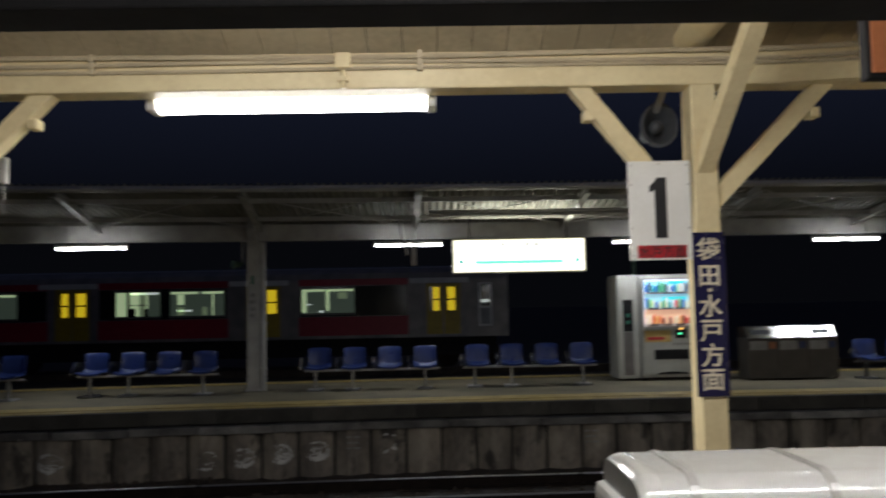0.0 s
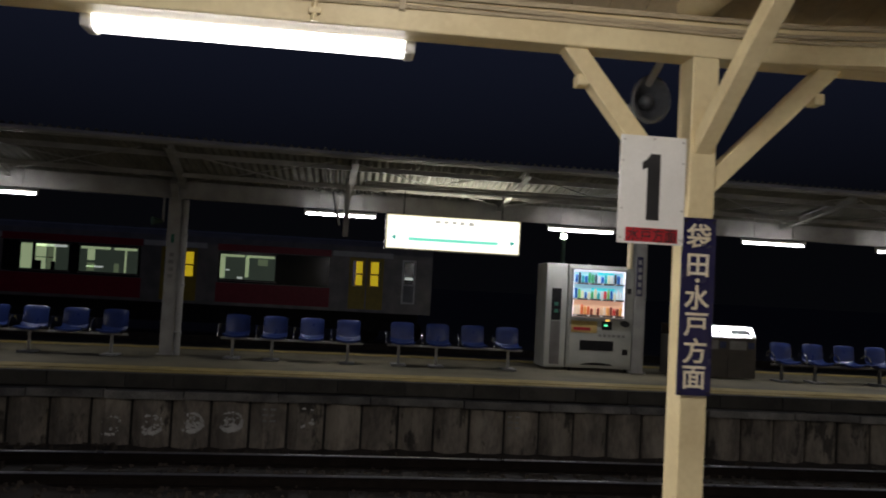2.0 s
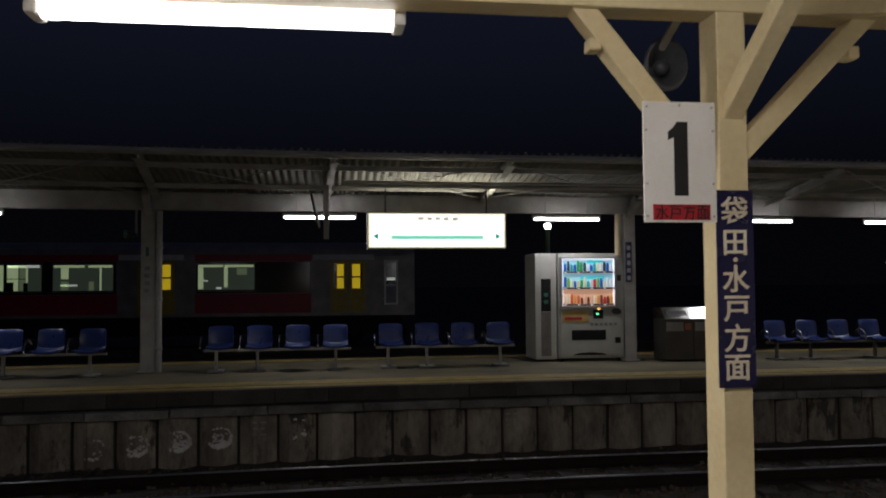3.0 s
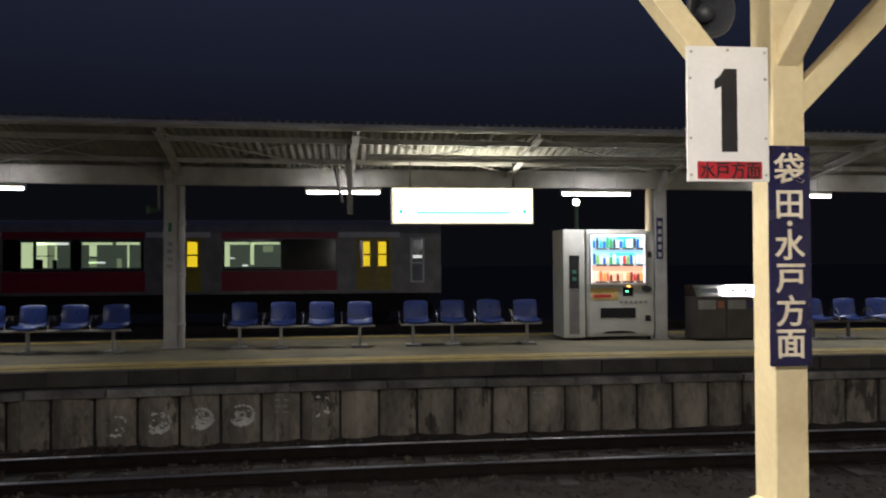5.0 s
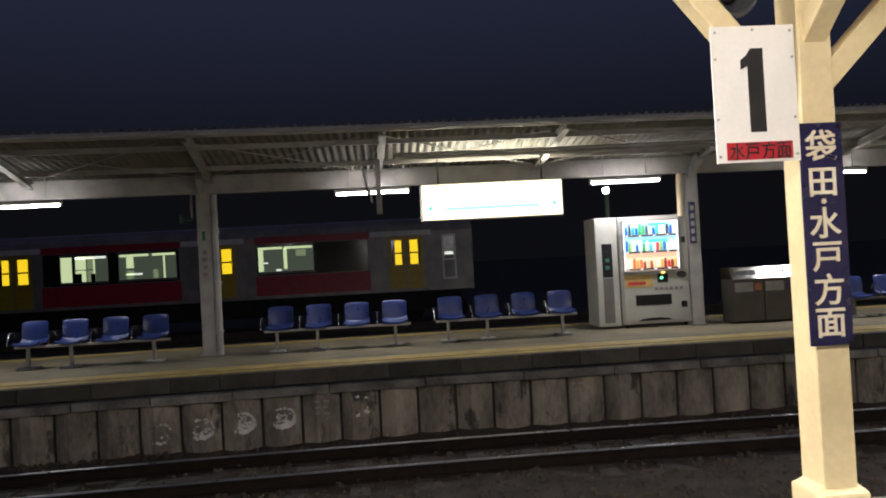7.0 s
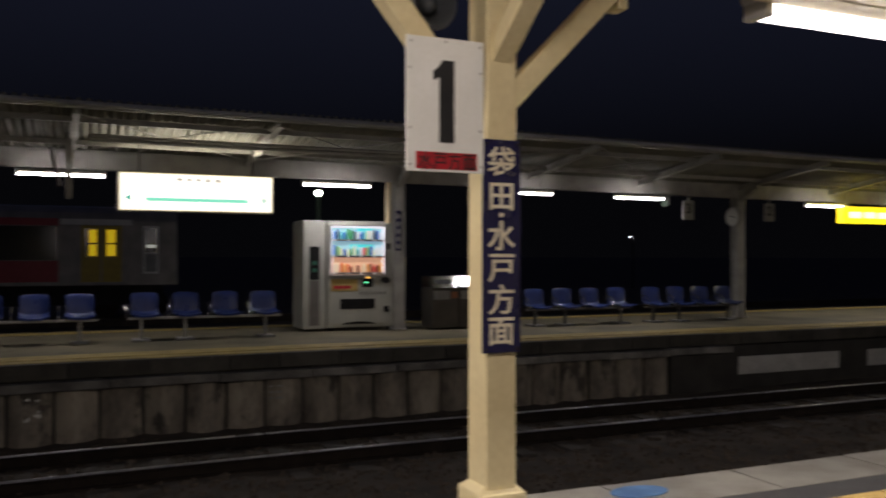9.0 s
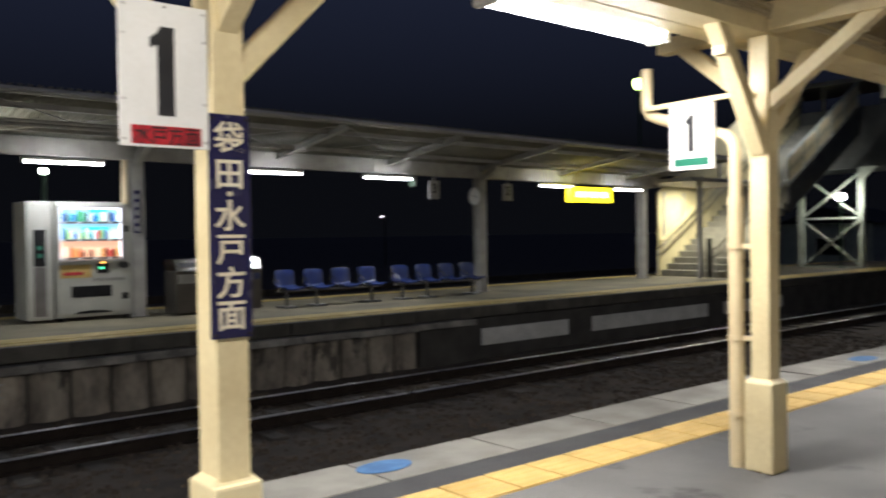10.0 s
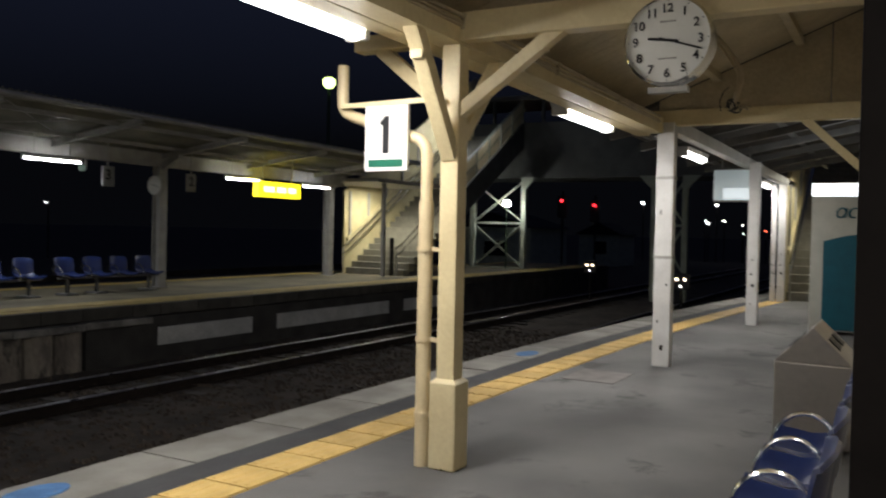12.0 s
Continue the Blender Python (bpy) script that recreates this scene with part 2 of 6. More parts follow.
def tube(bm, pts, r, seg=10):
    """A bent pipe through the points."""
    pts = [Vector(p) for p in pts]
    rings = []
    span = [max(q[k] for q in pts) - min(q[k] for q in pts) for k in range(3)]
    ref = Vector([1.0 if k == span.index(min(span)) else 0.0 for k in range(3)])
    for i, p in enumerate(pts):
        d = (pts[min(i + 1, len(pts) - 1)] - pts[max(i - 1, 0)]).normalized()
        s = d.cross(ref)
        if s.length < 0.05:
            s = d.cross(Vector((0.6, 0.8, 0.1)))
        s.normalize()
        u = d.cross(s)
        rings.append([bm.verts.new(p + r * (math.cos(2 * math.pi * k / seg) * s + math.sin(2 * math.pi * k / seg) * u)) for k in range(seg)])
    for a, b in zip(rings, rings[1:]):
        for k in range(seg):
            bm.faces.new((a[k], a[(k + 1) % seg], b[(k + 1) % seg], b[k]))
    bm.faces.new(rings[0][::-1])
    bm.faces.new(rings[-1])
    return bm


def arc(c, r, a0, a1, n, ux, uy):
    """Points on an arc about c, in the plane of ux and uy, in degrees."""
    c, ux, uy = Vector(c), Vector(ux), Vector(uy)
    return [c + r * (math.cos(radians(a0 + (a1 - a0) * i / n)) * ux + math.sin(radians(a0 + (a1 - a0) * i / n)) * uy) for i in range(n + 1)]


def prism(bm, outline, depth, m):
    """An outline in x, y, drawn out by depth along z, placed by m."""
    lo = [bm.verts.new(m @ Vector((x, y, 0))) for x, y in outline]
    hi = [bm.verts.new(m @ Vector((x, y, depth))) for x, y in outline]
    n = len(outline)
    bm.faces.new(lo[::-1])
    bm.faces.new(hi)
    for i in range(n):
        bm.faces.new((lo[i], lo[(i + 1) % n], hi[(i + 1) % n], hi[i]))
    return bm


def mesh_of(bm, material, name="part", smooth=False):
    bmesh.ops.recalc_face_normals(bm, faces=bm.faces[:])
    me = bpy.data.meshes.new(name)
    bm.to_mesh(me)
    bm.free()
    me.materials.append(material)
    if smooth:
        for p in me.polygons:
            p.use_smooth = True
        me.set_sharp_from_angle(angle=radians(38))
    return me


def part(name, bm, material, parent, label="", smooth=False):
    """One mesh object under a thing or under a part."""
    ob = new(name, mesh_of(bm, material, name, smooth))
    ob.parent = parent
    if label:
        tagged(ob, label)
    return ob


def thing(name, label, category, group="", kind="", at=(0, 0, 0)):
    """An Empty that parents the parts of a thing."""
    ob = new(name)
    ob.location = at
    return tagged(ob, label, category, group, kind)


def solid(name, bm, material, label, category, group="", kind="", smooth=False):
    """A thing of one mesh."""
    return tagged(new(name, mesh_of(bm, material, name, smooth)), label, category, group, kind)


def B():
    return bmesh.new()


def lettering(name, text, size, m, material, parent, bold=0.0, squeeze=1.0, depth=0.002):
    """Raised letters, centred on m, read along its x."""
    cu = bpy.data.curves.new(name, "FONT")
    cu.body, cu.size, cu.align_x, cu.align_y, cu.extrude, cu.offset = text, size, "CENTER", "CENTER", depth, bold
    tmp = new(name, cu)
    dg = bpy.context.evaluated_depsgraph_get()
    me = bpy.data.meshes.new_from_object(tmp.evaluated_get(dg))
    bpy.data.objects.remove(tmp)
    bpy.data.curves.remove(cu)
    me.materials.clear()
    me.materials.append(material)
    if len(me.vertices):
        xs = [v.co.x for v in me.vertices]
        ys = [v.co.y for v in me.vertices]
        cx, cy = (min(xs) + max(xs)) / 2, (min(ys) + max(ys)) / 2
        for v in me.vertices:
            v.co.x, v.co.y = (v.co.x - cx) * squeeze, v.co.y - cy
    me.transform(m)
    ob = new(name, me)
    ob.parent = parent
    return ob


def numeral_one(h, m, material, parent):
    """The figure 1 with its flag, h high, centred on m."""
    bm = B()
    w = h * 0.195
    out = [(-w * 0.5, -h / 2), (w * 0.5, -h / 2), (w * 0.5, h / 2), (-w * 0.28, h / 2), (-w * 0.55, h * 0.42), (-w * 0.92, h * 0.365), (-w * 0.92, h * 0.25), (-w * 0.5, h * 0.29)]
    prism(bm, out, 0.0025, m)
    return part("number", bm, material, parent)


FRONT = Matrix(((1, 0, 0), (0, 0, -1), (0, 1, 0))).to_4x4()     # faces -y, reads along +x
WEST = Matrix(((0, 0, -1), (-1, 0, 0), (0, 1, 0))).to_4x4()     # faces -x, reads along -y


def area_light(name, at, sx, sy, power, colour=(1.0, 0.955, 0.90), turn=(0, 0, 0)):
    d = bpy.data.lights.new(name, "AREA")
    d.shape, d.size, d.size_y, d.energy, d.color = "RECTANGLE", sx, sy, power, colour
    ob = new(name, d)
    ob.matrix_world = pose(*at, *turn)
    return tagged(ob, kind="structure")


# ---- ground, tracks ----
RAIL_Z, GROUND_Z = -0.76, -0.92
EDGE, FAR_EDGE, POST_Y = 5.64, 12.5, 4.138


def bend(x):
    """How far the platform leaves its straight line, where the line curves."""
    return 0.0 if x < 7 else -0.0052 * (x - 7) ** 2 if x < 22 else -1.17 - 0.156 * (x - 22)


def strip(bm, x0, x1, y0, y1, z0, z1, step=1.0, curve0=True, curve1=True):
    """A slab along the platform, from y0 to y1 and z0 to z1, that follows the bend."""
    n = max(1, round((x1 - x0) / step))
    rows = []
    for i in range(n + 1):
        x = x0 + (x1 - x0) * i / n
        a, b = y0 + (bend(x) if curve0 else 0), y1 + (bend(x) if curve1 else 0)
        rows.append([bm.verts.new(p) for p in ((x, a, z0), (x, b, z0), (x, b, z1), (x, a, z1))])
    for p, q in zip(rows, rows[1:]):
        for k in range(4):
            bm.faces.new((p[k], p[(k + 1) % 4], q[(k + 1) % 4], q[k]))
    bm.faces.new(rows[0])
    bm.faces.new(rows[-1][::-1])
    return bm


def isle_y(x):
    """How far the island platform and its track curve towards the near platform."""
    return 0.0 if x > 4 else -0.0065 * (x - 4) ** 2


def isle_z(x):
    """How far the island canopy falls along its length."""
    return 0.0 if x < 4 else -0.0065 * (x - 4)


def isle_sweep(bm, x0, x1, outline, fall=False):
    """An outline in y, z drawn along the island, that follows its curve and, with fall, the slope of the canopy."""
    n = max(1, math.ceil((4 - x0) / 0.75)) if x0 < 4 else 1
    xs = [x0 + (4 - x0) * i / n for i in range(n)] + [4.0, x1] if x0 < 4 < x1 else [x0 + (x1 - x0) * i / n for i in range(n + 1)]
    rows = [[bm.verts.new((x, y + isle_y(x), z + (isle_z(x) if fall else 0.0))) for y, z in outline] for x in xs]
    m = len(outline)
    for p, q in zip(rows, rows[1:]):
        for k in range(m):
            bm.faces.new((p[k], p[(k + 1) % m], q[(k + 1) % m], q[k]))
    bm.faces.new(rows[0])
    bm.faces.new(rows[-1][::-1])
    return bm


def isle_strip(bm, x0, x1, y0, y1, z0, z1, fall=False):
    return isle_sweep(bm, x0, x1, ((y0, z0), (y1, z0), (y1, z1), (y0, z1)), fall)


bm = B()
bmesh.ops.create_grid(bm, x_segments=4, y_segments=4, size=1500, matrix=Matrix.Translation((0, 0, GROUND_Z - 0.12)))
solid("ground", bm, M_DIRT, "dark bare earth reaching to the horizon", "ground", kind="structure")
bm = B()
bmesh.ops.create_grid(bm, x_segments=150, y_segments=36, size=0.5, matrix=Matrix.Translation((10, 9.1, GROUND_Z)) @ Matrix.Diagonal((56, 7.2, 1, 1)))
for v in bm.verts:
    v.co.z += 0.05 * noise.noise(v.co * 0.9) + 0.03 * noise.noise(v.co * 3.1)
solid("track_bed", bm, M_DIRT, "dark brown ballast bed between the two platforms", "track bed", kind="structure", smooth=True)

# loose ballast stones, most of them on the open bed between the tracks
rnd = random.Random(4)
verts, faces = [], []
for i in range(9000):
    x, y = rnd.uniform(-6, 18), rnd.uniform(7.6, 12.2)
    s = rnd.uniform(0.018, 0.05)
    z = GROUND_Z + 0.05 * noise.noise(Vector((x, y, GROUND_Z)) * 0.9) + 0.03 * noise.noise(Vector((x, y, GROUND_Z)) * 3.1)
    k = len(verts)
    a = rnd.uniform(0, 6.3)
    for j in range(4):
        r = s * rnd.uniform(0.7, 1.2)
        verts.append((x + r * math.cos(a + j * 1.57), y + r * math.sin(a + j * 1.57), z - 0.01))
    for j in range(3):
        r = s * rnd.uniform(0.3, 0.7)
        verts.append((x + r * math.cos(a + j * 2.1), y + r * math.sin(a + j * 2.1), z + s * rnd.uniform(0.5, 0.9)))
    faces += [(k, k + 1, k + 4), (k + 1, k + 5, k + 4), (k + 1, k + 2, k + 5), (k + 2, k + 3, k + 5), (k + 3, k + 6, k + 5), (k + 3, k, k + 6), (k, k + 4, k + 6), (k + 4, k + 5, k + 6)]
me = bpy.data.meshes.new("ballast")
me.from_pydata(verts, [], faces)
me.materials.append(M_STONE)
tagged(new("ballast_stones", me), "loose brown ballast stones lying between the rails", "ballast", kind="stuff")


def rail(y, label):
    t = thing("rail", label, "rail", "rails of the tracks", "structure")
    bm = B()
    half = [(0.055, -0.145), (0.055, -0.128), (0.008, -0.115), (0.008, -0.042), (0.030, -0.034), (0.032, -0.013)]
    isle_sweep(bm, -14, 60, [(y + a, RAIL_Z + b) for a, b in half] + [(y - a, RAIL_Z + b) for a, b in half[::-1]])
    part("rail_body", bm, M_RAIL, t)
    bm = B()
    half = [(0.032, -0.012), (0.027, -0.005), (0.015, 0.0)]
    isle_sweep(bm, -14, 60, [(y + a, RAIL_Z + b) for a, b in half] + [(y - a, RAIL_Z + b) for a, b in half[::-1]])
    part("rail_head", bm, M_RAILTOP, t, "polished running surface of the rail")
    return t


for y in (6.72, 7.79, 10.26, 11.325):
    rail(y, "rusty steel rail with a polished top on sleepers")
bm = B()
box(bm, (-0.1, -1.0, -0.08), (0.1, 1.0, 0.06), 0.015)
sleeper_mesh = mesh_of(bm, M_SLEEPER, "sleeper")
for yc, grp in ((7.255, "sleepers of the near track"), (10.79, "sleepers of the far track")):
    for i in range(62):
        ob = new("sleeper", sleeper_mesh)
        ob.location = (-7.5 + i * 0.62, yc + isle_y(-7.5 + i * 0.62), RAIL_Z - 0.205)
        tagged(ob, "dark concrete sleeper under the rails", "sleeper", grp)

# ---- near platform ----
bm = B()
strip(bm, -14, 45, -3.0, 4.655, -0.95, 0.0, curve0=False)
floor = solid("floor", bm, M_ASPHALT, "worn grey asphalt platform surface with darker stains", "platform", kind="structure")
bm = B()
strip(bm, -14, 45, 4.655, 4.97, -0.95, -0.012)
solid("tactile_bed", bm, M_ASPHALT_D, "bed under the yellow paving", "platform", kind="structure")
bm = B()
strip(bm, -14, 45, 4.97, 5.20, -0.95, -0.002)
solid("edge_strip", bm, M_ASPHALT_D, "dark asphalt strip between yellow paving and edge stones", "platform", kind="structure")
bm = B()
strip(bm, -14, 45, 5.20, 5.59, -0.95, -0.03)
platform_wall = solid("platform_wall", bm, M_WALLD, "dark concrete face of the near platform", "platform wall", kind="structure")
bm = B()
box(bm, (7.5, 4.05, 0.0), (8.1, 4.52, 0.005), 0.002)
solid("floor_plate", bm, M_PATCH, "flat brownish cover plate let into the asphalt", "cover plate", kind="structure")

# ---- far platform ----
bm = B()
isle_strip(bm, -14, 34, FAR_EDGE + 0.12, 17.0, -0.95, -0.004)
far_floor = solid("island_floor", bm, M_FARFLOOR, "dim worn pavement of the island platform", "platform", kind="structure")
bm = B()
isle_strip(bm, -14, 34, FAR_EDGE + 0.01, FAR_EDGE + 0.12, -0.19, -0.008)
island_edge = solid("island_edge", bm, M_WALLD, "dark concrete edge stones of the island platform", "platform", kind="structure")
for y0, y1 in ((FAR_EDGE + 0.14, FAR_EDGE + 0.34), (FAR_EDGE + 0.42, FAR_EDGE + 0.85), (16.45, 16.8)):
    bm = B()
    isle_strip(bm, -14, 34, y0, y1, -0.01, 0.004)
    solid("island_yellow_line", bm, M_FARYEL, "dull yellow warning line along the island platform", "warning line", kind="structure")
bm = B()
isle_strip(bm, -14, 34, FAR_EDGE + 0.10, FAR_EDGE + 0.14, -0.95, -0.2)
island_wall = solid("island_wall", bm, M_WALLD, "stained concrete retaining wall below the island platform", "retaining wall", kind="structure")

# ---- station wall with its doorway, room behind the camera ----
bm = B()
box(bm, (2.24, 1.80, 0), (45, 1.93, 3.6))
box(bm, (-14, 1.80, 0), (-1.9, 1.93, 3.6))
box(bm, (-1.9, 1.80, 2.1), (2.24, 1.93, 3.6))
solid("wall_station", bm, M_PLASTER, "cream plaster wall of the station building", "wall", kind="structure")
bm = B()
for lo, hi in (((2.16, 1.76, 0), (2.25, 2.012, 2.1)), ((-1.92, 1.76, 0), (-1.83, 1.995, 2.1))):
    jm = B()
    box(jm, lo, hi, 0.004)
    solid("door_jamb", jm, M_JAMB, "dark brown upright frame of the station doorway", "door frame", kind="structure")
box(bm, (-1.825, 1.90, 1.762), (2.155, 2.0, 2.10), 0.004)
solid("door_frame", bm, M_DARK, "dark metal frame round the wide station doorway", "door frame", kind="structure")
bm = B()
box(bm, (-14, -3.1, 0), (45, -3.0, 4.0))
box(bm, (-14.1, -3.0, 0), (-14, 1.8, 4.0))
solid("wall_back", bm, M_PLASTER, "plain inner wall of the station building", "wall", kind="structure")
bm = B()
box(bm, (-14, -3.0, 2.6), (45, 1.80, 2.7))
solid("ceiling", bm, M_PLASTER, "plain ceiling of the station hall", "ceiling", kind="structure")

# ---- near canopy ----
def roof_z(y):
    return 2.46 + 0.40 * (4.3 - y)


bm = B()
x = -13.0
while x < 8.7:
    w = 0.152
    y0, y1 = 1.94, 4.45
    vs = [bm.verts.new(p) for p in ((x, y0, roof_z(y0)), (x + w - 0.004, y0, roof_z(y0)), (x + w - 0.004, y1, roof_z(y1)), (x, y1, roof_z(y1)))]
    ws = [bm.verts.new((v.co.x, v.co.y, v.co.z + 0.02)) for v in vs]
    bm.faces.new(vs), bm.faces.new(ws[::-1])
    for k in range(4):
        bm.faces.new((vs[k], ws[k], ws[(k + 1) % 4], vs[(k + 1) % 4]))
    x += w
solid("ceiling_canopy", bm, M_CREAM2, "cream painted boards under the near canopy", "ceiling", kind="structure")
bm = B()
prism(bm, [(1.9, roof_z(1.9) + 0.03), (4.47, roof_z(4.47) + 0.03), (4.47, roof_z(4.47) + 0.07), (1.9, roof_z(1.9) + 0.07)], 22.0, Matrix(((0, 0, 1, -13), (1, 0, 0, 0), (0, 1, 0, 0), (0, 0, 0, 1))))
solid("roof_canopy", bm, M_DARK, "dark roof over the near canopy", "roof", kind="structure")

canopy = thing("canopy_frame", "cream painted timber beams carrying the near canopy", "canopy", kind="structure")
bm = B()
box(bm, (-13, POST_Y, 2.234), (8.8, POST_Y + 0.135, 2.387), 0.008)
part("long_beam", bm, M_CREAM, canopy)
bm = B()
prism(bm, [(1.95, 4.137), (2.75, 3.985), (8.67, 3.985), (8.67, 4.137)], 0.148, Matrix.Translation((0, 0, 2.237)))
part("inner_beam", bm, M_CREAM, canopy)
bm = B()
box(bm, (4.50, 4.275, 2.245), (4.60, 4.66, 2.33), 0.006)
part("outrigger", bm, M_CREAM, canopy)
bm = B()
bar(bm, (4.548, 4.10, 1.92), (4.548, 4.50, 2.25), 0.075, 0.07, 0.005, up=(1, 0, 0))
part("outrigger_strut", bm, M_CREAM, canopy)
for xp in (-8.2, -4.9, -1.65, 1.62):
    bm = B()
    rod(bm, (xp - 0.02, 1.94, 2.52), (xp, POST_Y + 0.13, 2.465), 0.078, 14, 0.07)
    part("log_beam", bm, M_CREAM, canopy, smooth=True)
for xp, z0 in ((4.545, 2.25), (8.76, 2.312)):
    bm = B()
    box(bm, (xp - 0.055, 1.94, z0), (xp + 0.055, POST_Y - 0.002, z0 + 0.145), 0.008)
    part("tie_beam", bm, M_CREAM, canopy)
for k, yy in enumerate((3.5, 2.8, 2.2)):
    bm = B()
    box(bm, (-13, yy - 0.035, roof_z(yy) - 0.075), (8.8, yy + 0.035, roof_z(yy) - 0.012), 0.005)
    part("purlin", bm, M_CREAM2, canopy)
# boarded gable over the tie beam by the white column
bm = B()
for y0, y1 in ((1.94, 2.53), (2.54, 3.32), (3.33, 4.04)):
    prism(bm, [(y0, 2.46), (y1, 2.46), (y1, roof_z(y1) - 0.01), (y0, roof_z(y0) - 0.01)], 0.015, Matrix(((0, 0, 1, 8.74), (1, 0, 0, 0), (0, 1, 0, 0), (0, 0, 0, 1))))
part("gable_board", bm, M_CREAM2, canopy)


def timber_post(name, x, y0, y1, w, top, mat_, plinth, braces, label, sleeve=0.0):
    """A canopy post with its plinth and the struts to the beams."""
    t = thing(name, label, "post", "posts of the near canopy", at=(x, (y0 + y1) / 2, 0))
    d = (y1 - y0) / 2

    def p(nm, bm, m=None, lab=""):
        return part(nm, bm, m or mat_, t, lab)
    bm = B()
    box(bm, (-w / 2, -d, 0), (w / 2, d, top), 0.006)
    p("shaft", bm)
    if plinth:
        bm = B()
        box(bm, (-w / 2 - 0.026, -d - 0.026, 0), (w / 2 + 0.026, d + 0.026, plinth), 0.01)
        bmesh.ops.create_cone(bm, cap_ends=True, segments=4, radius1=(w / 2 + 0.026) * 1.414, radius2=(w / 2 + 0.004) * 1.414, depth=0.02, matrix=Matrix.Translation((0, 0, plinth + 0.009)) @ Matrix.Rotation(radians(45), 4, "Z"))
        p("plinth", bm)
    for kind, far in braces:
        bm = B()
        if kind == "x":
            s = 1 if far > 0 else -1
            low, deep = (1.735, 0.070) if s > 0 else (1.645, 0.072)
            bar(bm, (s * (w / 2 - 0.02), 0, low), (far, 0, 2.262), deep, 0.080, 0.005, up=(0, 1, 0))
        else:
            bar(bm, (0, -d + 0.02, 1.885), (0, far, 1.885 + 0.70 * (-d + 0.02 - far)), 0.068, 0.07, 0.005, up=(1, 0, 0))
        br = p("strut", bm)
        bm = B()
        if kind == "x":
            box(bm, (far - s * 0.062 - 0.024, -0.036, 2.095), (far - s * 0.062 + 0.018, 0.036, 2.140), 0.008)
        else:
            rod(bm, (-0.040, -0.50, 2.18), (0.040, -0.50, 2.18), 0.012, 8)
        k = part("strut_block", bm, mat_, br)
    return t


timber_post("timber_post", 1.629, POST_Y, POST_Y + 0.135, 0.106, 2.234, M_CREAM, 0.50, (("x", -0.532), ("x", 0.55), ("y", -0.92)), "cream painted timber post with struts beside the platform number sign")
timber_post("timber_post", -1.65, POST_Y, POST_Y + 0.135, 0.10, 2.234, M_CREAM, 0.50, (("x", -0.56), ("x", 0.55), ("y", -0.92)), "cream painted timber post with struts under the canopy beam")
timber_post("timber_post", -4.9, POST_Y, POST_Y + 0.135, 0.10, 2.234, M_CREAM, 0.50, (("x", -0.56), ("x", 0.55), ("y", -0.92)), "cream painted timber post with struts under the canopy beam")
t = timber_post("timber_post", 4.548, 3.988, 4.092, 0.105, 2.234, M_CREAM, 0.46, (("x", -0.45), ("x", 0.55), ("y", -0.62)), "cream painted timber post with boxed foot beside a drain pipe")
rc = random.Random(8)
for k in range(4):
    bm = B()
    u, w, h = rc.uniform(-0.08, 0.06), rc.uniform(0.008, 0.026), rc.uniform(0.004, 0.014)
    if k % 2:
        box(bm, (-0.0800, u, 0.0), (-0.0780, u + w, h), 0.0008)
    else:
        box(bm, (u, -0.0800, 0.0), (u + w, -0.0775, h), 0.0008)
    part("chip", bm, M_RAIL, t, "rotten chipped paint at the foot")
t = timber_post("timber_post", 8.74, 3.875, 4.04, 0.13, 2.34, M_WHITE, 0, (), "chipped white painted post at the canopy end")
for zz in (1.04, 1.80):
    bm = B()
    box(bm, (-0.069, -0.090, zz), (0.069, 0.090, zz + 0.028), 0.003)
    part("strap", bm, M_STEELP, t, "thin grey metal strap")
for zz, yy, w, h in ((0.16, -0.02, 0.03, 0.05), (0.42, 0.03, 0.014, 0.03), (0.78, -0.05, 0.016, 0.022), (1.46, 0.02, 0.012, 0.05)):
    bm = B()
    box(bm, (-0.0665, yy, zz), (-0.0645, yy + w, zz + h), 0.0008)
    part("chip", bm, M_RAIL, t, "rusty chipped patch")


def conduit(z, y, r):
    t = thing("conduit", "thin cream cable conduit clipped along the canopy beam", "conduit", "conduits on the beam")
    bm = B()
    pts = [(-13 + i * 0.5, y - 0.152 * min(1.0, max(0.0, (-13 + i * 0.5 - 1.95) / 0.8)) + 0.004 * math.sin(i * 1.7 + z * 40), z + 0.006 * math.sin(i * 0.9 + z * 90)) for i in range(44)]
    tube(bm, pts, r, 6)
    part("pipe", bm, M_CABLE, t, smooth=True)
    for i in range(9):
        bm = B()
        xx = -3.6 + i * 1.35
        yc = y - 0.152 * min(1.0, max(0.0, (xx - 1.95) / 0.8))
        box(bm, (xx - 0.012, yc - r - 0.004, z - r - 0.006), (xx + 0.012, yc + 0.02, z + r + 0.006), 0.003)
        part("clip", bm, M_CABLE, t)


conduit(2.318, 4.126, 0.008)
conduit(2.342, 4.124, 0.009)
conduit(2.371, 4.122, 0.011)
bm = B()
box(bm, (0.10, 4.10, 2.315), (0.165, 4.145, 2.38), 0.006)
rod(bm, (0.132, 4.128, 2.235), (0.132, 4.128, 2.32), 0.011)
box(bm, (0.11, 4.112, 2.262), (0.154, 4.145, 2.285), 0.004)
solid("junction_box", bm, M_CREAM, "small cream junction box on the canopy beam", "junction box")

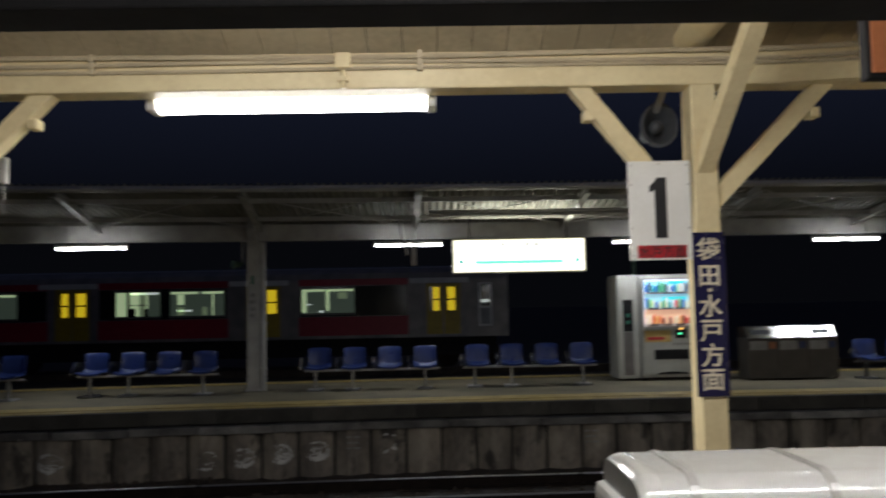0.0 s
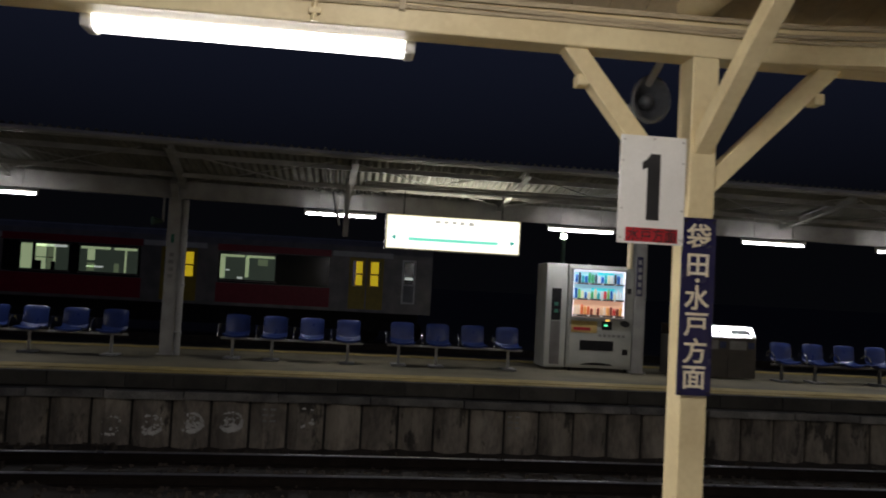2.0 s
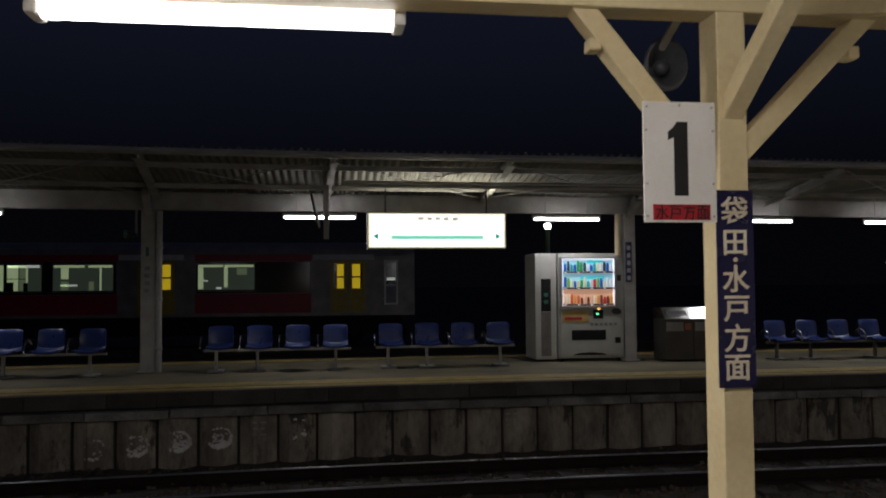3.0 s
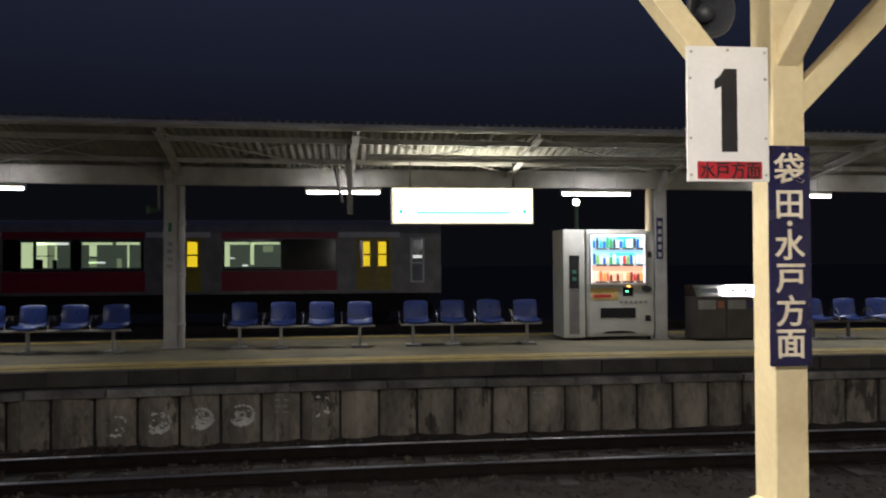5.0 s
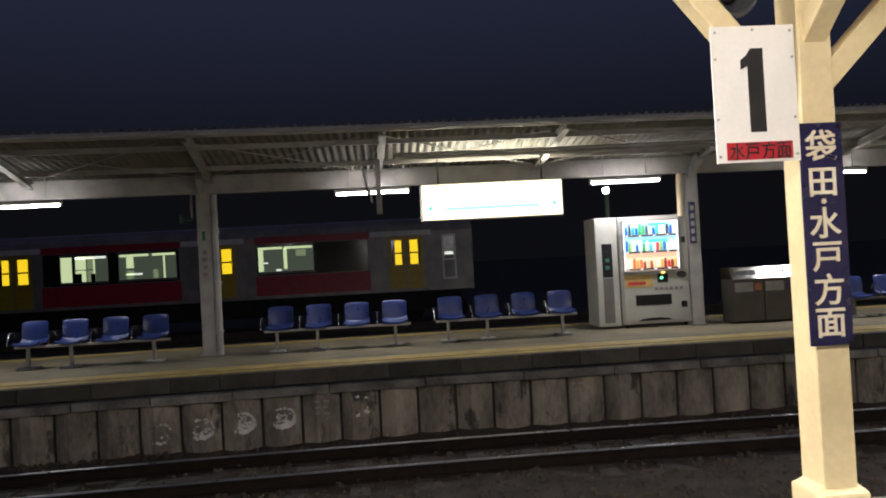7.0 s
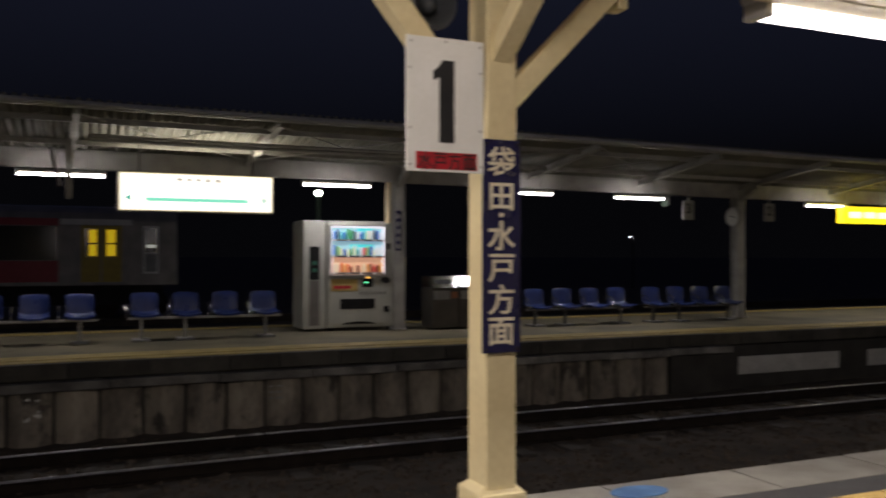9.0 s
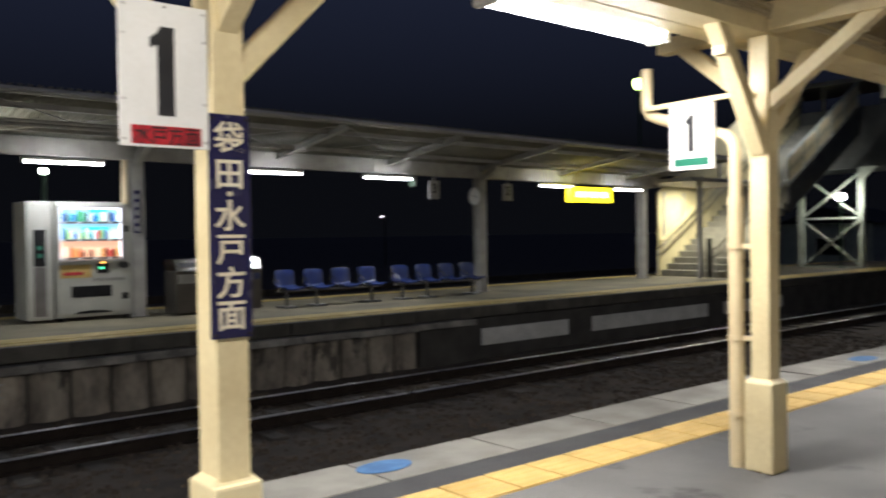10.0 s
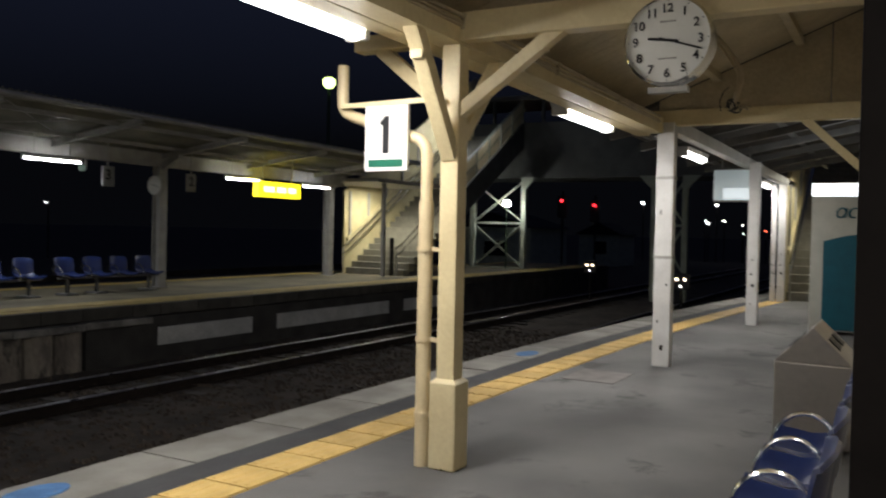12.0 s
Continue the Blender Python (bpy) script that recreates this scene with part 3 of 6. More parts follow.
# ---- fluorescent lamps ----
def lamp_fitting(x0, x1, y, z, power, far=False):
    """A long ceiling lamp: white tray with end caps, and the shining cover below."""
    g = "lamps under the island canopy" if far else "lamps under the near canopy"
    t = thing("ceiling_lamp", "switched-on fluorescent tube lamp hanging under the island roof" if far else "switched-on white fluorescent lamp with a clear cover", "lamp", g, at=((x0 + x1) / 2, y, z))
    h = (x1 - x0) / 2
    if far:
        bm = B()
        box(bm, (-h, -0.022, 0.024), (h, 0.022, 0.07), 0.008)
        part("tray", bm, M_WHITE, t)
        bm = B()
        rod(bm, (-h + 0.03, 0, 0), (h - 0.03, 0, 0), 0.02, 10)
        part("tube", bm, M_TUBEF, t, "shining tube")
        for s in (-1, 1):
            bm = B()
            box(bm, (s * (h - 0.02) - 0.015, -0.02, -0.025), (s * (h - 0.02) + 0.015, 0.02, 0.02), 0.004)
            part("socket", bm, M_WHITE, t)
            bm = B()
            rod(bm, (s * h * 0.6, 0, 0.07), (s * h * 0.6, 0, 0.66), 0.008, 6)
            part("hanger", bm, M_STEELP, t)
    else:
        bm = B()
        prism(bm, [(-0.085, 0), (-0.06, -0.05), (0.06, -0.05), (0.085, 0)], 2 * h, Matrix(((0, 0, 1, -h), (1, 0, 0, 0), (0, 1, 0, 0), (0, 0, 0, 1))))
        part("tray", bm, M_WHITE, t)
        for s in (-1, 1):
            bm = B()
            box(bm, (s * (h - 0.025) - 0.022, -0.065, -0.115), (s * (h - 0.025) + 0.022, 0.065, -0.045), 0.012)
            part("end_cap", bm, M_WHITE, t)
        bm = B()
        out = [(0.062 * math.cos(radians(a)), -0.055 + 0.062 * math.sin(radians(a))) for a in range(180, 361, 15)]
        prism(bm, out, 2 * h - 0.09, Matrix(((0, 0, 1, -h + 0.045), (1, 0, 0, 0), (0, 1, 0, 0), (0, 0, 0, 1))))
        part("cover", bm, M_TUBE, t, "shining lamp cover", smooth=True)
    # the round cover shines to both sides as well as down
    for side in (-20, 20):
        area_light("tube_light", ((x0 + x1) / 2, y + side * 0.0004, z - (0.03 if far else 0.125)), x1 - x0 - 0.1, 0.05 if far else 0.10, power * 0.54, (0.93, 0.955, 1.0) if far else (1.0, 0.955, 0.90), (side, 0, 0))
    return t


for x0, x1 in ((-0.735, 0.52), (2.86, 4.10), (6.85, 8.10)):
    lamp_fitting(x0, x1, 4.344, 2.305, TUBE_POWER)
for x0, x1 in ((-5.50, -4.34), (-0.43, 0.73), (3.59, 4.75), (7.0, 8.17), (9.47, 10.63), (14.22, 15.36), (16.85, 18.0)):
    lamp_fitting(x0, x1, 14.8 + isle_y(x0), 2.375 + isle_z(x0), FAR_POWER, far=True)

# unseen lamps added: over the doorway for the post signs, in the hall
def wall_lamp(x, y, z):
    t = thing("wall_lamp", "fluorescent lamp added unseen over the station doorway to light the post signs", "lamp", at=(x, y, z))
    bm = B()
    box(bm, (-0.62, -0.09, -0.05), (0.62, 0.0, 0.05), 0.01)
    part("tray", bm, M_WHITE, t)
    bm = B()
    rod(bm, (-0.58, 0.03, -0.03), (0.58, 0.03, -0.03), 0.018, 12)
    part("tube", bm, M_TUBE, t, "shining tube")
    area_light("wall_fill_light", (x, y + 0.06, z - 0.06), 1.15, 0.06, WALL_FILL_POWER, turn=(52, 0, 0))


wall_lamp(0.3, 2.03, 2.42)
# hall lamp is unseen, added to brighten the counter cabinet from above
t = thing("unseen_hall_lamp", "fluorescent lamp added unseen under the hall ceiling to brighten the counter", "lamp", at=(0.9, 0.4, 2.6))
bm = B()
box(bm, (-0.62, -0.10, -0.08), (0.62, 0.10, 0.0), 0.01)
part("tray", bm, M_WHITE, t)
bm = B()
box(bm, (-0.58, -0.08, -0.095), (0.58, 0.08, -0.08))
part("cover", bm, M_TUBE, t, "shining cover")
area_light("hall_fill_light", (0.9, 0.4, 2.48), 1.15, 0.15, HALL_FILL_POWER)

# ---- platform number sign, blue post sign ----
def panel(bm, x0, x1, z0, z1, y, t=0.006, bev=0.002):
    return box(bm, (x0, y - t, z0), (x1, y, z1), bev)


t = thing("platform_number_sign", "white platform sign with black number one and red strip", "sign", "platform signs", at=(1.425, 4.118, 1.50))
bm = B()
panel(bm, -0.129, 0.128, 0, 0.408, 0)
part("plate", bm, M_SIGNW, t)
numeral_one(0.250, Matrix.Translation((0.003, -0.006, 0.2145)) @ FRONT, M_BLACK, t)
bm = B()
panel(bm, -0.098, 0.104, 0.008, 0.060, -0.006, 0.002, 0)
part("red_strip", bm, M_RED, t, "faded red direction strip")
lettering("direction", "水戸方面", 0.056, Matrix.Translation((0.003, -0.0105, 0.034)) @ FRONT, M_BLACK, t, squeeze=0.86)
for sx, sz in ((-0.115, 0.39), (0.0, 0.396), (0.115, 0.39), (-0.118, 0.31), (0.117, 0.31), (-0.118, 0.13), (0.117, 0.13), (-0.118, 0.02), (0.117, 0.02)):
    bm = B()
    rod(bm, (sx, -0.009, sz), (sx, -0.004, sz), 0.004, 8)
    part("screw", bm, M_STAIN, t)

t = thing("post_sign", "dark blue enamel sign with white vertical lettering on a post", "sign", at=(1.6195, 4.126, 0.942))
bm = B()
panel(bm, -0.0665, 0.0665, 0, 0.669, 0, 0.008, 0.003)
part("plate", bm, M_ENAMEL, t)
for k, (ch, zz, sz) in enumerate((("袋", 0.60, 0.098), ("田", 0.49, 0.098), ("・", 0.432, 0.06), ("水", 0.368, 0.098), ("戸", 0.266, 0.098), ("方", 0.168, 0.098), ("面", 0.068, 0.098))):
    lettering("letter", ch, sz, Matrix.Translation((-0.002, -0.0095, zz)) @ FRONT, M_ENWHITE, t, bold=0.0014)
for sx, sz in ((-0.055, 0.655), (0.055, 0.655), (-0.055, 0.012), (0.055, 0.012)):
    bm = B()
    rod(bm, (sx, -0.013, sz), (sx, -0.007, sz), 0.005, 8)
    part("screw", bm, M_RAIL, t)

# second number sign, across the platform, on its bracket
t = thing("platform_number_sign", "white platform sign with black number one and green strip", "sign", "platform signs", at=(4.457, 4.403, 1.576))
bm = B()
box(bm, (-0.012, -0.135, 0), (0.012, 0.135, 0.352), 0.002)
part("plate", bm, M_SIGNW, t)
numeral_one(0.20, Matrix.Translation((-0.012, 0.0, 0.195)) @ WEST, M_BLACK, t)
bm = B()
box(bm, (-0.0145, -0.108, 0.022), (-0.012, 0.108, 0.062))
part("green_strip", bm, M_GREEN, t, "dark green strip")
bm = B()
bar(bm, (0.0, -0.34, 0.372), (0.0, 0.30, 0.362), 0.025, 0.025)
for yy in (-0.09, 0.09):
    box(bm, (-0.004, yy - 0.01, 0.35), (0.004, yy + 0.01, 0.375))
part("bracket", bm, M_CREAM, t)

# drain pipe
t = thing("drain_pipe", "cream painted drain pipe beside the boxed post", "pipe", at=(4.508, 4.178, 0))
bm = B()
tube(bm, [(0, 0, 0), (0, 0, 1.42)], 0.040, 16)
part("lower_pipe", bm, M_PIPE, t, smooth=True)
bm = B()
tube(bm, [(0, 0, 1.38), (0, 0, 1.66), (0, 0.012, 1.71), (0, 0.045, 1.745), (0, 0.10, 1.765), (0, 0.475, 1.885), (0, 0.53, 1.91), (0, 0.555, 1.95), (0, 0.557, 1.99), (0, 0.557, 2.175)], 0.033, 16)
part("upper_pipe", bm, M_PIPE, t, smooth=True)
for zz in (0.28, 0.68, 1.16):
    bm = B()
    box(bm, (-0.01, -0.11, zz - 0.012), (0.01, -0.03, zz + 0.012), 0.003)
    rod(bm, (0, 0, zz - 0.012), (0, 0, zz + 0.012), 0.046, 16)
    part("pipe_clip", bm, M_PIPE, t)

# horn speaker behind the struts, small hook with wire
M_HORN = mat("horn_grey", (0.075, 0.078, 0.085), (0.045, 0.047, 0.052), rough=0.4, scale=8, bump=0.08)
t = thing("loudspeaker", "dark round horn loudspeaker under the canopy eave", "loudspeaker", at=(1.535, 4.52, 2.135))
bm = B()
ring_pts = [Vector((0.082 * math.cos(a * 0.2618), -0.06, 0.098 * math.sin(a * 0.2618))) for a in range(24)]
prof = ((1.0, -0.06), (1.06, -0.052), (1.03, -0.035), (0.72, 0.03), (0.42, 0.11), (0.36, 0.20))
rings = [[bm.verts.new((q.x * f, y, q.z * f)) for q in ring_pts] for f, y in prof]
inner = [[bm.verts.new((q.x * f, y, q.z * f)) for q in ring_pts] for f, y in ((0.92, -0.06), (0.60, 0.0), (0.30, 0.05))]
for chain in (rings, [rings[0]] + inner):
    for ra, rb in zip(chain, chain[1:]):
        for k in range(24):
            bm.faces.new((ra[k], ra[(k + 1) % 24], rb[(k + 1) % 24], rb[k]))
bm.faces.new(inner[-1])
bm.faces.new(rings[-1])
bmesh.ops.recalc_face_normals(bm, faces=bm.faces[:])
part("horn", bm, M_HORN, t, smooth=True)
bm = B()
bmesh.ops.create_uvsphere(bm, u_segments=14, v_segments=8, radius=0.032, matrix=Matrix.Translation((0, 0.0, 0)))
part("centre_cone", bm, M_HORN, t, smooth=True)
bm = B()
bar(bm, (0, 0.05, 0.05), (-0.02, -0.27, 0.15), 0.03, 0.01)
part("bracket", bm, M_STEELP, t)
t = thing("wire_hook", "small grey hook with a hanging wire", "hook", at=(-1.42, 4.45, 2.0))
bm = B()
tube(bm, [(-0.22, -0.2, -0.02), (-0.12, -0.02, -0.01), (0, 0, 0.0)], 0.014, 8)
part("arm", bm, M_STEELP, t)
bm = B()
box(bm, (-0.01, -0.02, -0.09), (0.02, 0.02, 0.03), 0.006)
part("holder", bm, M_STEELP, t)
bm = B()
rod(bm, (0.005, 0, -0.22), (0.005, 0, -0.08), 0.002, 6)
part("wire", bm, M_STEELP, t)

# orange-brown board under the canopy by the doorway
t = thing("hanging_board", "dark framed orange-brown board hanging by the doorway", "sign board", at=(1.43, 2.5, 1.80))
bm = B()
box(bm, (0, -0.015, 0), (0.8, 0.015, 0.36), 0.004)
part("frame", bm, M_DARK, t)
bm = B()
box(bm, (0.012, -0.019, 0.014), (0.788, -0.014, 0.346))
part("face", bm, M_BROWN, t, "orange-brown face")
for xx, zz in ((0.10, 0.15), (0.20, 0.15), (0.30, 0.15), (0.10, 0.10)):
    bm = B()
    box(bm, (xx, -0.021, zz), (xx + 0.06, -0.0188, zz + 0.022))
    part("writing_bar", bm, M_SIGNW, t)
for xx in (0.1, 0.7):
    bm = B()
    rod(bm, (xx, 0, 0.36), (xx, 0, roof_z(2.5) - 1.80), 0.005, 6)
    part("hanger", bm, M_DARK, t)


# ---- clock under the canopy ----
def wall_clock(x, y, z, r, label, hour, minute, second, digits=True):
    """A round station clock that faces along the platform."""
    t = thing("clock", label, "clock", at=(x, y, z))
    bm = B()
    rod(bm, (0, 0, 0), (0.07, 0, 0), r, 48)
    part("case", bm, M_CHROME if digits else M_STEELP, t, smooth=True)
    bm = B()
    bmesh.ops.create_cone(bm, cap_ends=False, segments=48, radius1=r, radius2=r * 0.94, depth=0.025, matrix=Matrix.Translation((-0.0125, 0, 0)) @ Matrix.Rotation(radians(-90), 4, "Y"))
    part("rim", bm, M_CHROME if digits else M_STEELP, t, smooth=True)
    bm = B()
    rod(bm, (-0.006, 0, 0), (-0.001, 0, 0), r * 0.94, 48)
    face = part("dial", bm, M_FACE, t, "pale clock dial")

    def at(angle, rad):
        a = radians(angle)
        return (-0.0085, -math.sin(a) * rad * r, math.cos(a) * rad * r)
    if digits:
        for h in range(1, 13):
            lettering("numeral", str(h), r * 0.27, Matrix.Translation(at(h * 30, 0.72)) @ WEST, M_BLACK, t, bold=0.001)
            bm = B()
            a, b = at(h * 30, 0.87), at(h * 30, 0.90)
            bar(bm, a, b, 0.004, 0.004, up=(1, 0, 0))
            part("mark", bm, M_BLACK, t)
        for zz, w in ((0.42, 0.36), (-0.40, 0.40)):
            bm = B()
            box(bm, (-0.0085, -w * r / 2, zz * r - 0.003), (-0.006, w * r / 2, zz * r + 0.003))
            part("maker_mark", bm, M_STEELP, t)
    for nm, ang, ln, w, tail in (("hour_hand", hour, 0.44, 0.012, 0.25), ("minute_hand", minute, 0.78, 0.008, 0.18), ("second_hand", second, 0.82, 0.003, 0.2)):
        if nm == "second_hand" and not digits:
            continue
        bm = B()
        a, b = at(ang + 180, tail), at(ang, ln)
        off = {"hour_hand": 0.004, "minute_hand": 0.008, "second_hand": 0.011}[nm]
        bar(bm, (a[0] - off, a[1], a[2]), (b[0] - off, b[1], b[2]), w, 0.002, up=(1, 0, 0))
        part(nm, bm, M_BLACK, t)
    return t


t = wall_clock(4.46, 2.905, 2.143, 0.204, "round white station clock with chrome rim under the tie beam", 278, 108, 108)
bm = B()
box(bm, (0.01, -0.09, -0.232), (0.06, 0.09, -0.205), 0.003)
part("bracket", bm, M_STEELP, t)
# loose cables by the clock
t = thing("cable_bundle", "loose black and cream cables hanging from the canopy boards", "cable", at=(7.4, 3.1, 2.3))
for dy, r in ((0.0, 0.016), (0.036, 0.010)):
    bm = B()
    tube(bm, [(dy, 0.20 + dy, 0.56), (dy, 0.094 + dy, 0.438), (dy, 0.02 + dy, 0.33), (dy, -0.03 + dy, 0.24), (dy, -0.036 + dy, 0.16), (dy, 0.01 + dy * 0.6, 0.013), (dy, 0.042 + dy * 0.3, -0.05)], r, 8)
    part("conduit", bm, M_CABLE, t, smooth=True)
rw = random.Random(5)
for k in range(5):
    bm = B()
    c = (0, 0.05 + rw.uniform(-0.04, 0.03), -0.04 + rw.uniform(-0.02, 0.03))
    tube(bm, arc(c, rw.uniform(0.02, 0.045), rw.uniform(-90, 90), rw.uniform(180, 330), 14, (rw.uniform(-0.4, 0.4), 1, 0), (0, 0.2, 1)), 0.007, 6)
    part("wire", bm, M_CABLEB, t, smooth=True)
bm = B()
tube(bm, [(0, 0.12, -0.06), (0, 0.125, 0.02), (0, 0.10, 0.09), (0, 0.06, 0.12)], 0.004, 6)
part("wire", bm, M_CABLEB, t, smooth=True)
for k in range(2):
    bm = B()
    tube(bm, arc((0.01 * k, -0.03, -0.07 - 0.01 * k), 0.075 - 0.02 * k, 10, 150, 14, (0, 1, 0), (0, -0.2, 0.7)), 0.009, 6)
    part("pale_cable", bm, M_CABLE, t, smooth=True)

# ---- things on the near platform ----
def shell_seat(name, parent, x, face):
    """A moulded seat shell with raised back, on y=0 at seat height; face is +1 or -1 along y."""
    prof = [(0.21, 0.365), (0.20, 0.39), (0.14, 0.385), (0.02, 0.372), (-0.09, 0.385), (-0.145, 0.43), (-0.165, 0.52), (-0.185, 0.63), (-0.20, 0.69), (-0.215, 0.71)]
    bm = B()
    cols = 9
    grid = []
    for i, (py, pz) in enumerate(prof):
        row = []
        for j in range(cols):
            u = -1 + 2 * j / (cols - 1)
            w = 0.192 - 0.012 * max(0, i - 4) / 5
            lift = 0.035 * abs(u) ** 3
            yy, zz = py, pz
            if i <= 5:
                zz += lift
            else:
                yy += lift
            if i == len(prof) - 1:
                zz -= 0.016 * abs(u) ** 5
            row.append(bm.verts.new((x + u * w, face * yy, zz)))
        grid.append(row)
    for a, b in zip(grid, grid[1:]):
        for j in range(cols - 1):
            bm.faces.new((a[j], a[j + 1], b[j + 1], b[j]))
    bmesh.ops.recalc_face_normals(bm, faces=bm.faces[:])
    bmesh.ops.solidify(bm, geom=bm.faces[:], thickness=0.014)
    return part(name, bm, M_SEAT, parent, "moulded blue plastic seat", smooth=True)


def arm_loop(parent, x, face):
    bm = B()
    pts = [(x, face * 0.17, 0.37)] + [(x, p.y, p.z) for p in arc((0, face * 0.01, 0.40), 0.16, 0, 150, 12, (0, face, 0), (0, 0, 1))]
    tube(bm, pts, 0.010, 8)
    part("armrest", bm, M_CHROME, parent, "bent chrome armrest", smooth=True)


def bench(x, y, face, label, pitch=0.585, n=4, group="benches on the island platform", feet=True, lift=0.0, drop=0.0, steel=M_STEELP):
    t = thing("bench", label, "bench", group, at=(x, y, 0))
    half = pitch * (n - 1) / 2
    for i in range(n):
        shell_seat("seat", t, -half + i * pitch, face)
    for i in range(n):
        arm_loop(t, -half + i * pitch - pitch / 2 + 0.02, face)
    bm = B()
    bar(bm, (-half - 0.24, 0, 0.34), (half + 0.24, 0, 0.34), 0.06, 0.035, 0.006)
    part("beam", bm, steel, t)
    for ob in t.children:
        ob.location.z = lift - drop
        if lift:
            ob.scale.y = 0.76
            ob.location.y = 0.05 * face
    for s in (-1.06, -0.36, 1.0):
        bm = B()
        bar(bm, (s * half, 0, 0.02), (s * half, 0, 0.33 + lift - drop), 0.044, 0.05, 0.004)
        lg = part("leg", bm, steel, t)
        if feet:
            bm = B()
            box(bm, (s * half - 0.12, -0.16, 0), (s * half + 0.12, 0.16, 0.03), 0.006)
            part("foot", bm, M_PALE, lg)
    return t


bench(3.55, 2.185, 1, "blue plastic seats with chrome armrests against the station wall", pitch=0.45, n=4, group="benches on the near platform", lift=0.045)

t = thing("waste_bin", "stainless steel waste bin with gabled lid and slots", "bin", at=(6.0, 2.392, 0))
bm = B()
box(bm, (0, -0.21, 0.03), (0.62, 0.21, 0.52), 0.008)
part("body", bm, M_STAIN, t)
bm = B()
prism(bm, [(-0.212, 0.523), (0.212, 0.523), (0.0, 0.735)], 0.624, Matrix(((0, 0, 1, -0.002), (1, 0, 0, 0), (0, 1, 0, 0), (0, 0, 0, 1))))
part("lid", bm, M_STAIN, t)
for xx in (0.10, 0.36):
    for s in (-1, 1):
        bm = B()
        bar(bm, (xx, s * 0.106, 0.63), (xx + 0.16, s * 0.106, 0.63), 0.09, 0.014, 0.002, up=(0, s * 0.71, 0.71))
        part("slot", bm, M_BLACK, t, "dark slot")

# white drinks machine with a teal wave on its side
t = thing("vending_machine", "white drinks machine with teal wave and lit top panel", "vending machine", at=(12.81, 2.68, 0))
bm = B()
box(bm, (0, -0.36, 0.04), (1.0, 0.345, 1.83), 0.012)
part("cabinet", bm, M_VM, t)
bm = B()
wave = [(-0.35, 0.06), (0.19, 0.06)] + [(0.19 - 0.54 * i / 14, 1.22 + 0.12 * math.sin(0.1 + 1.4 * i / 14)) for i in range(15)]
prism(bm, wave, 0.003, Matrix(((0, 0, -1, -0.001), (1, 0, 0, 0), (0, 1, 0, 0), (0, 0, 0, 1))))
part("wave_print", bm, M_TEAL, t, "dark teal wave print")
# two rounded outline shapes of the maker's mark, leaning a little
for yc, gap in ((-0.015, 0), (-0.165, 60)):
    bm = B()
    ring = [(0.052 * math.cos(radians(q)), 0.062 * math.sin(radians(q))) for q in range(gap, 361 - gap, 12)]
    tube(bm, [(-0.004, yc - u - 0.18 * v, 1.61 + v) for u, v in ring], 0.011, 6)
    if not gap:
        tube(bm, [(-0.004, yc - 0.052 - 0.012, 1.675), (-0.004, yc - 0.052 + 0.012, 1.545)], 0.011, 6)
    part("print_mark", bm, M_TEAL, t, "teal rounded mark", smooth=True)
bm = B()
box(bm, (0.0, -0.36, 1.835), (1.0, 0.35, 2.0), 0.01)
part("top_panel", bm, glow("machine_top_light", (0.92, 0.97, 1.0), 2.2), t, "lit white top panel")
for yy in (-0.3, 0.3):
    for xx in (0.06, 0.94):
        bm = B()
        rod(bm, (xx, yy, 0), (xx, yy, 0.04), 0.025, 10)
        part("foot", bm, M_DARK, t)

# white counter with a ribbed clear cover in the doorway
M_CLEAR = mat("ribbed_cover", (0.80, 0.785, 0.75), (0.70, 0.685, 0.65), rough=0.12, scale=3, bump=0.03)
M_CLEAR.node_tree.nodes["Principled BSDF"].inputs["Transmission Weight"].default_value = 0.42
M_RIB = mat("rib_plastic", (0.34, 0.33, 0.31), (0.27, 0.26, 0.24), rough=0.25, bump=0.02)
t = thing("counter_cabinet", "white cabinet with ribbed translucent cover in the doorway", "cabinet", at=(0.584, 1.20, 0.012))
bm = B()
box(bm, (0.0, 0.0, 0.0), (0.90, 0.12, 1.186), 0.006)
part("body", bm, M_SIGNW, t)


def cover_outline(grow=0.0):
    r = 0.020 + grow
    o = [(0.004 - grow, 1.187), (0.114 + grow, 1.187)]
    o += [(0.094 + r * math.cos(radians(a)), 1.188 + r * math.sin(radians(a))) for a in range(0, 91, 15)]
    return o + [(0.024 + r * math.cos(radians(a)), 1.188 + r * math.sin(radians(a))) for a in range(90, 181, 15)]


# the cover swells to its full size over the first centimetres, so that its end is rounded
ALONG = Matrix(((0, 0, 1, 0), (1, 0, 0, 0), (0, 1, 0, 0), (0, 0, 0, 1)))
bm = B()
stations = [(0.004 + 0.012 * (1 - math.cos(radians(a))), math.sin(radians(a))) for a in range(30, 91, 12)]
stations += [(0.017 + 0.0015 * k, 1.0 + (0.05 if k % 2 else -0.05)) for k in range(1, 568)]
rings = []
for xx, f in stations:
    rings.append([bm.verts.new((xx, 0.059 + (a - 0.059) * (0.94 + 0.06 * f), 1.187 + (b - 1.187) * (0.66 + 0.34 * f))) for a, b in cover_outline()])
for ra, rb in zip(rings, rings[1:]):
    for k in range(len(ra)):
        bm.faces.new((ra[k], ra[(k + 1) % len(ra)], rb[(k + 1) % len(ra)], rb[k]))
bm.faces.new(rings[0])
bm.faces.new(rings[-1][::-1])
bmesh.ops.recalc_face_normals(bm, faces=bm.faces[:])
part("cover", bm, M_CLEAR, t, "ribbed translucent plastic cover", smooth=True)
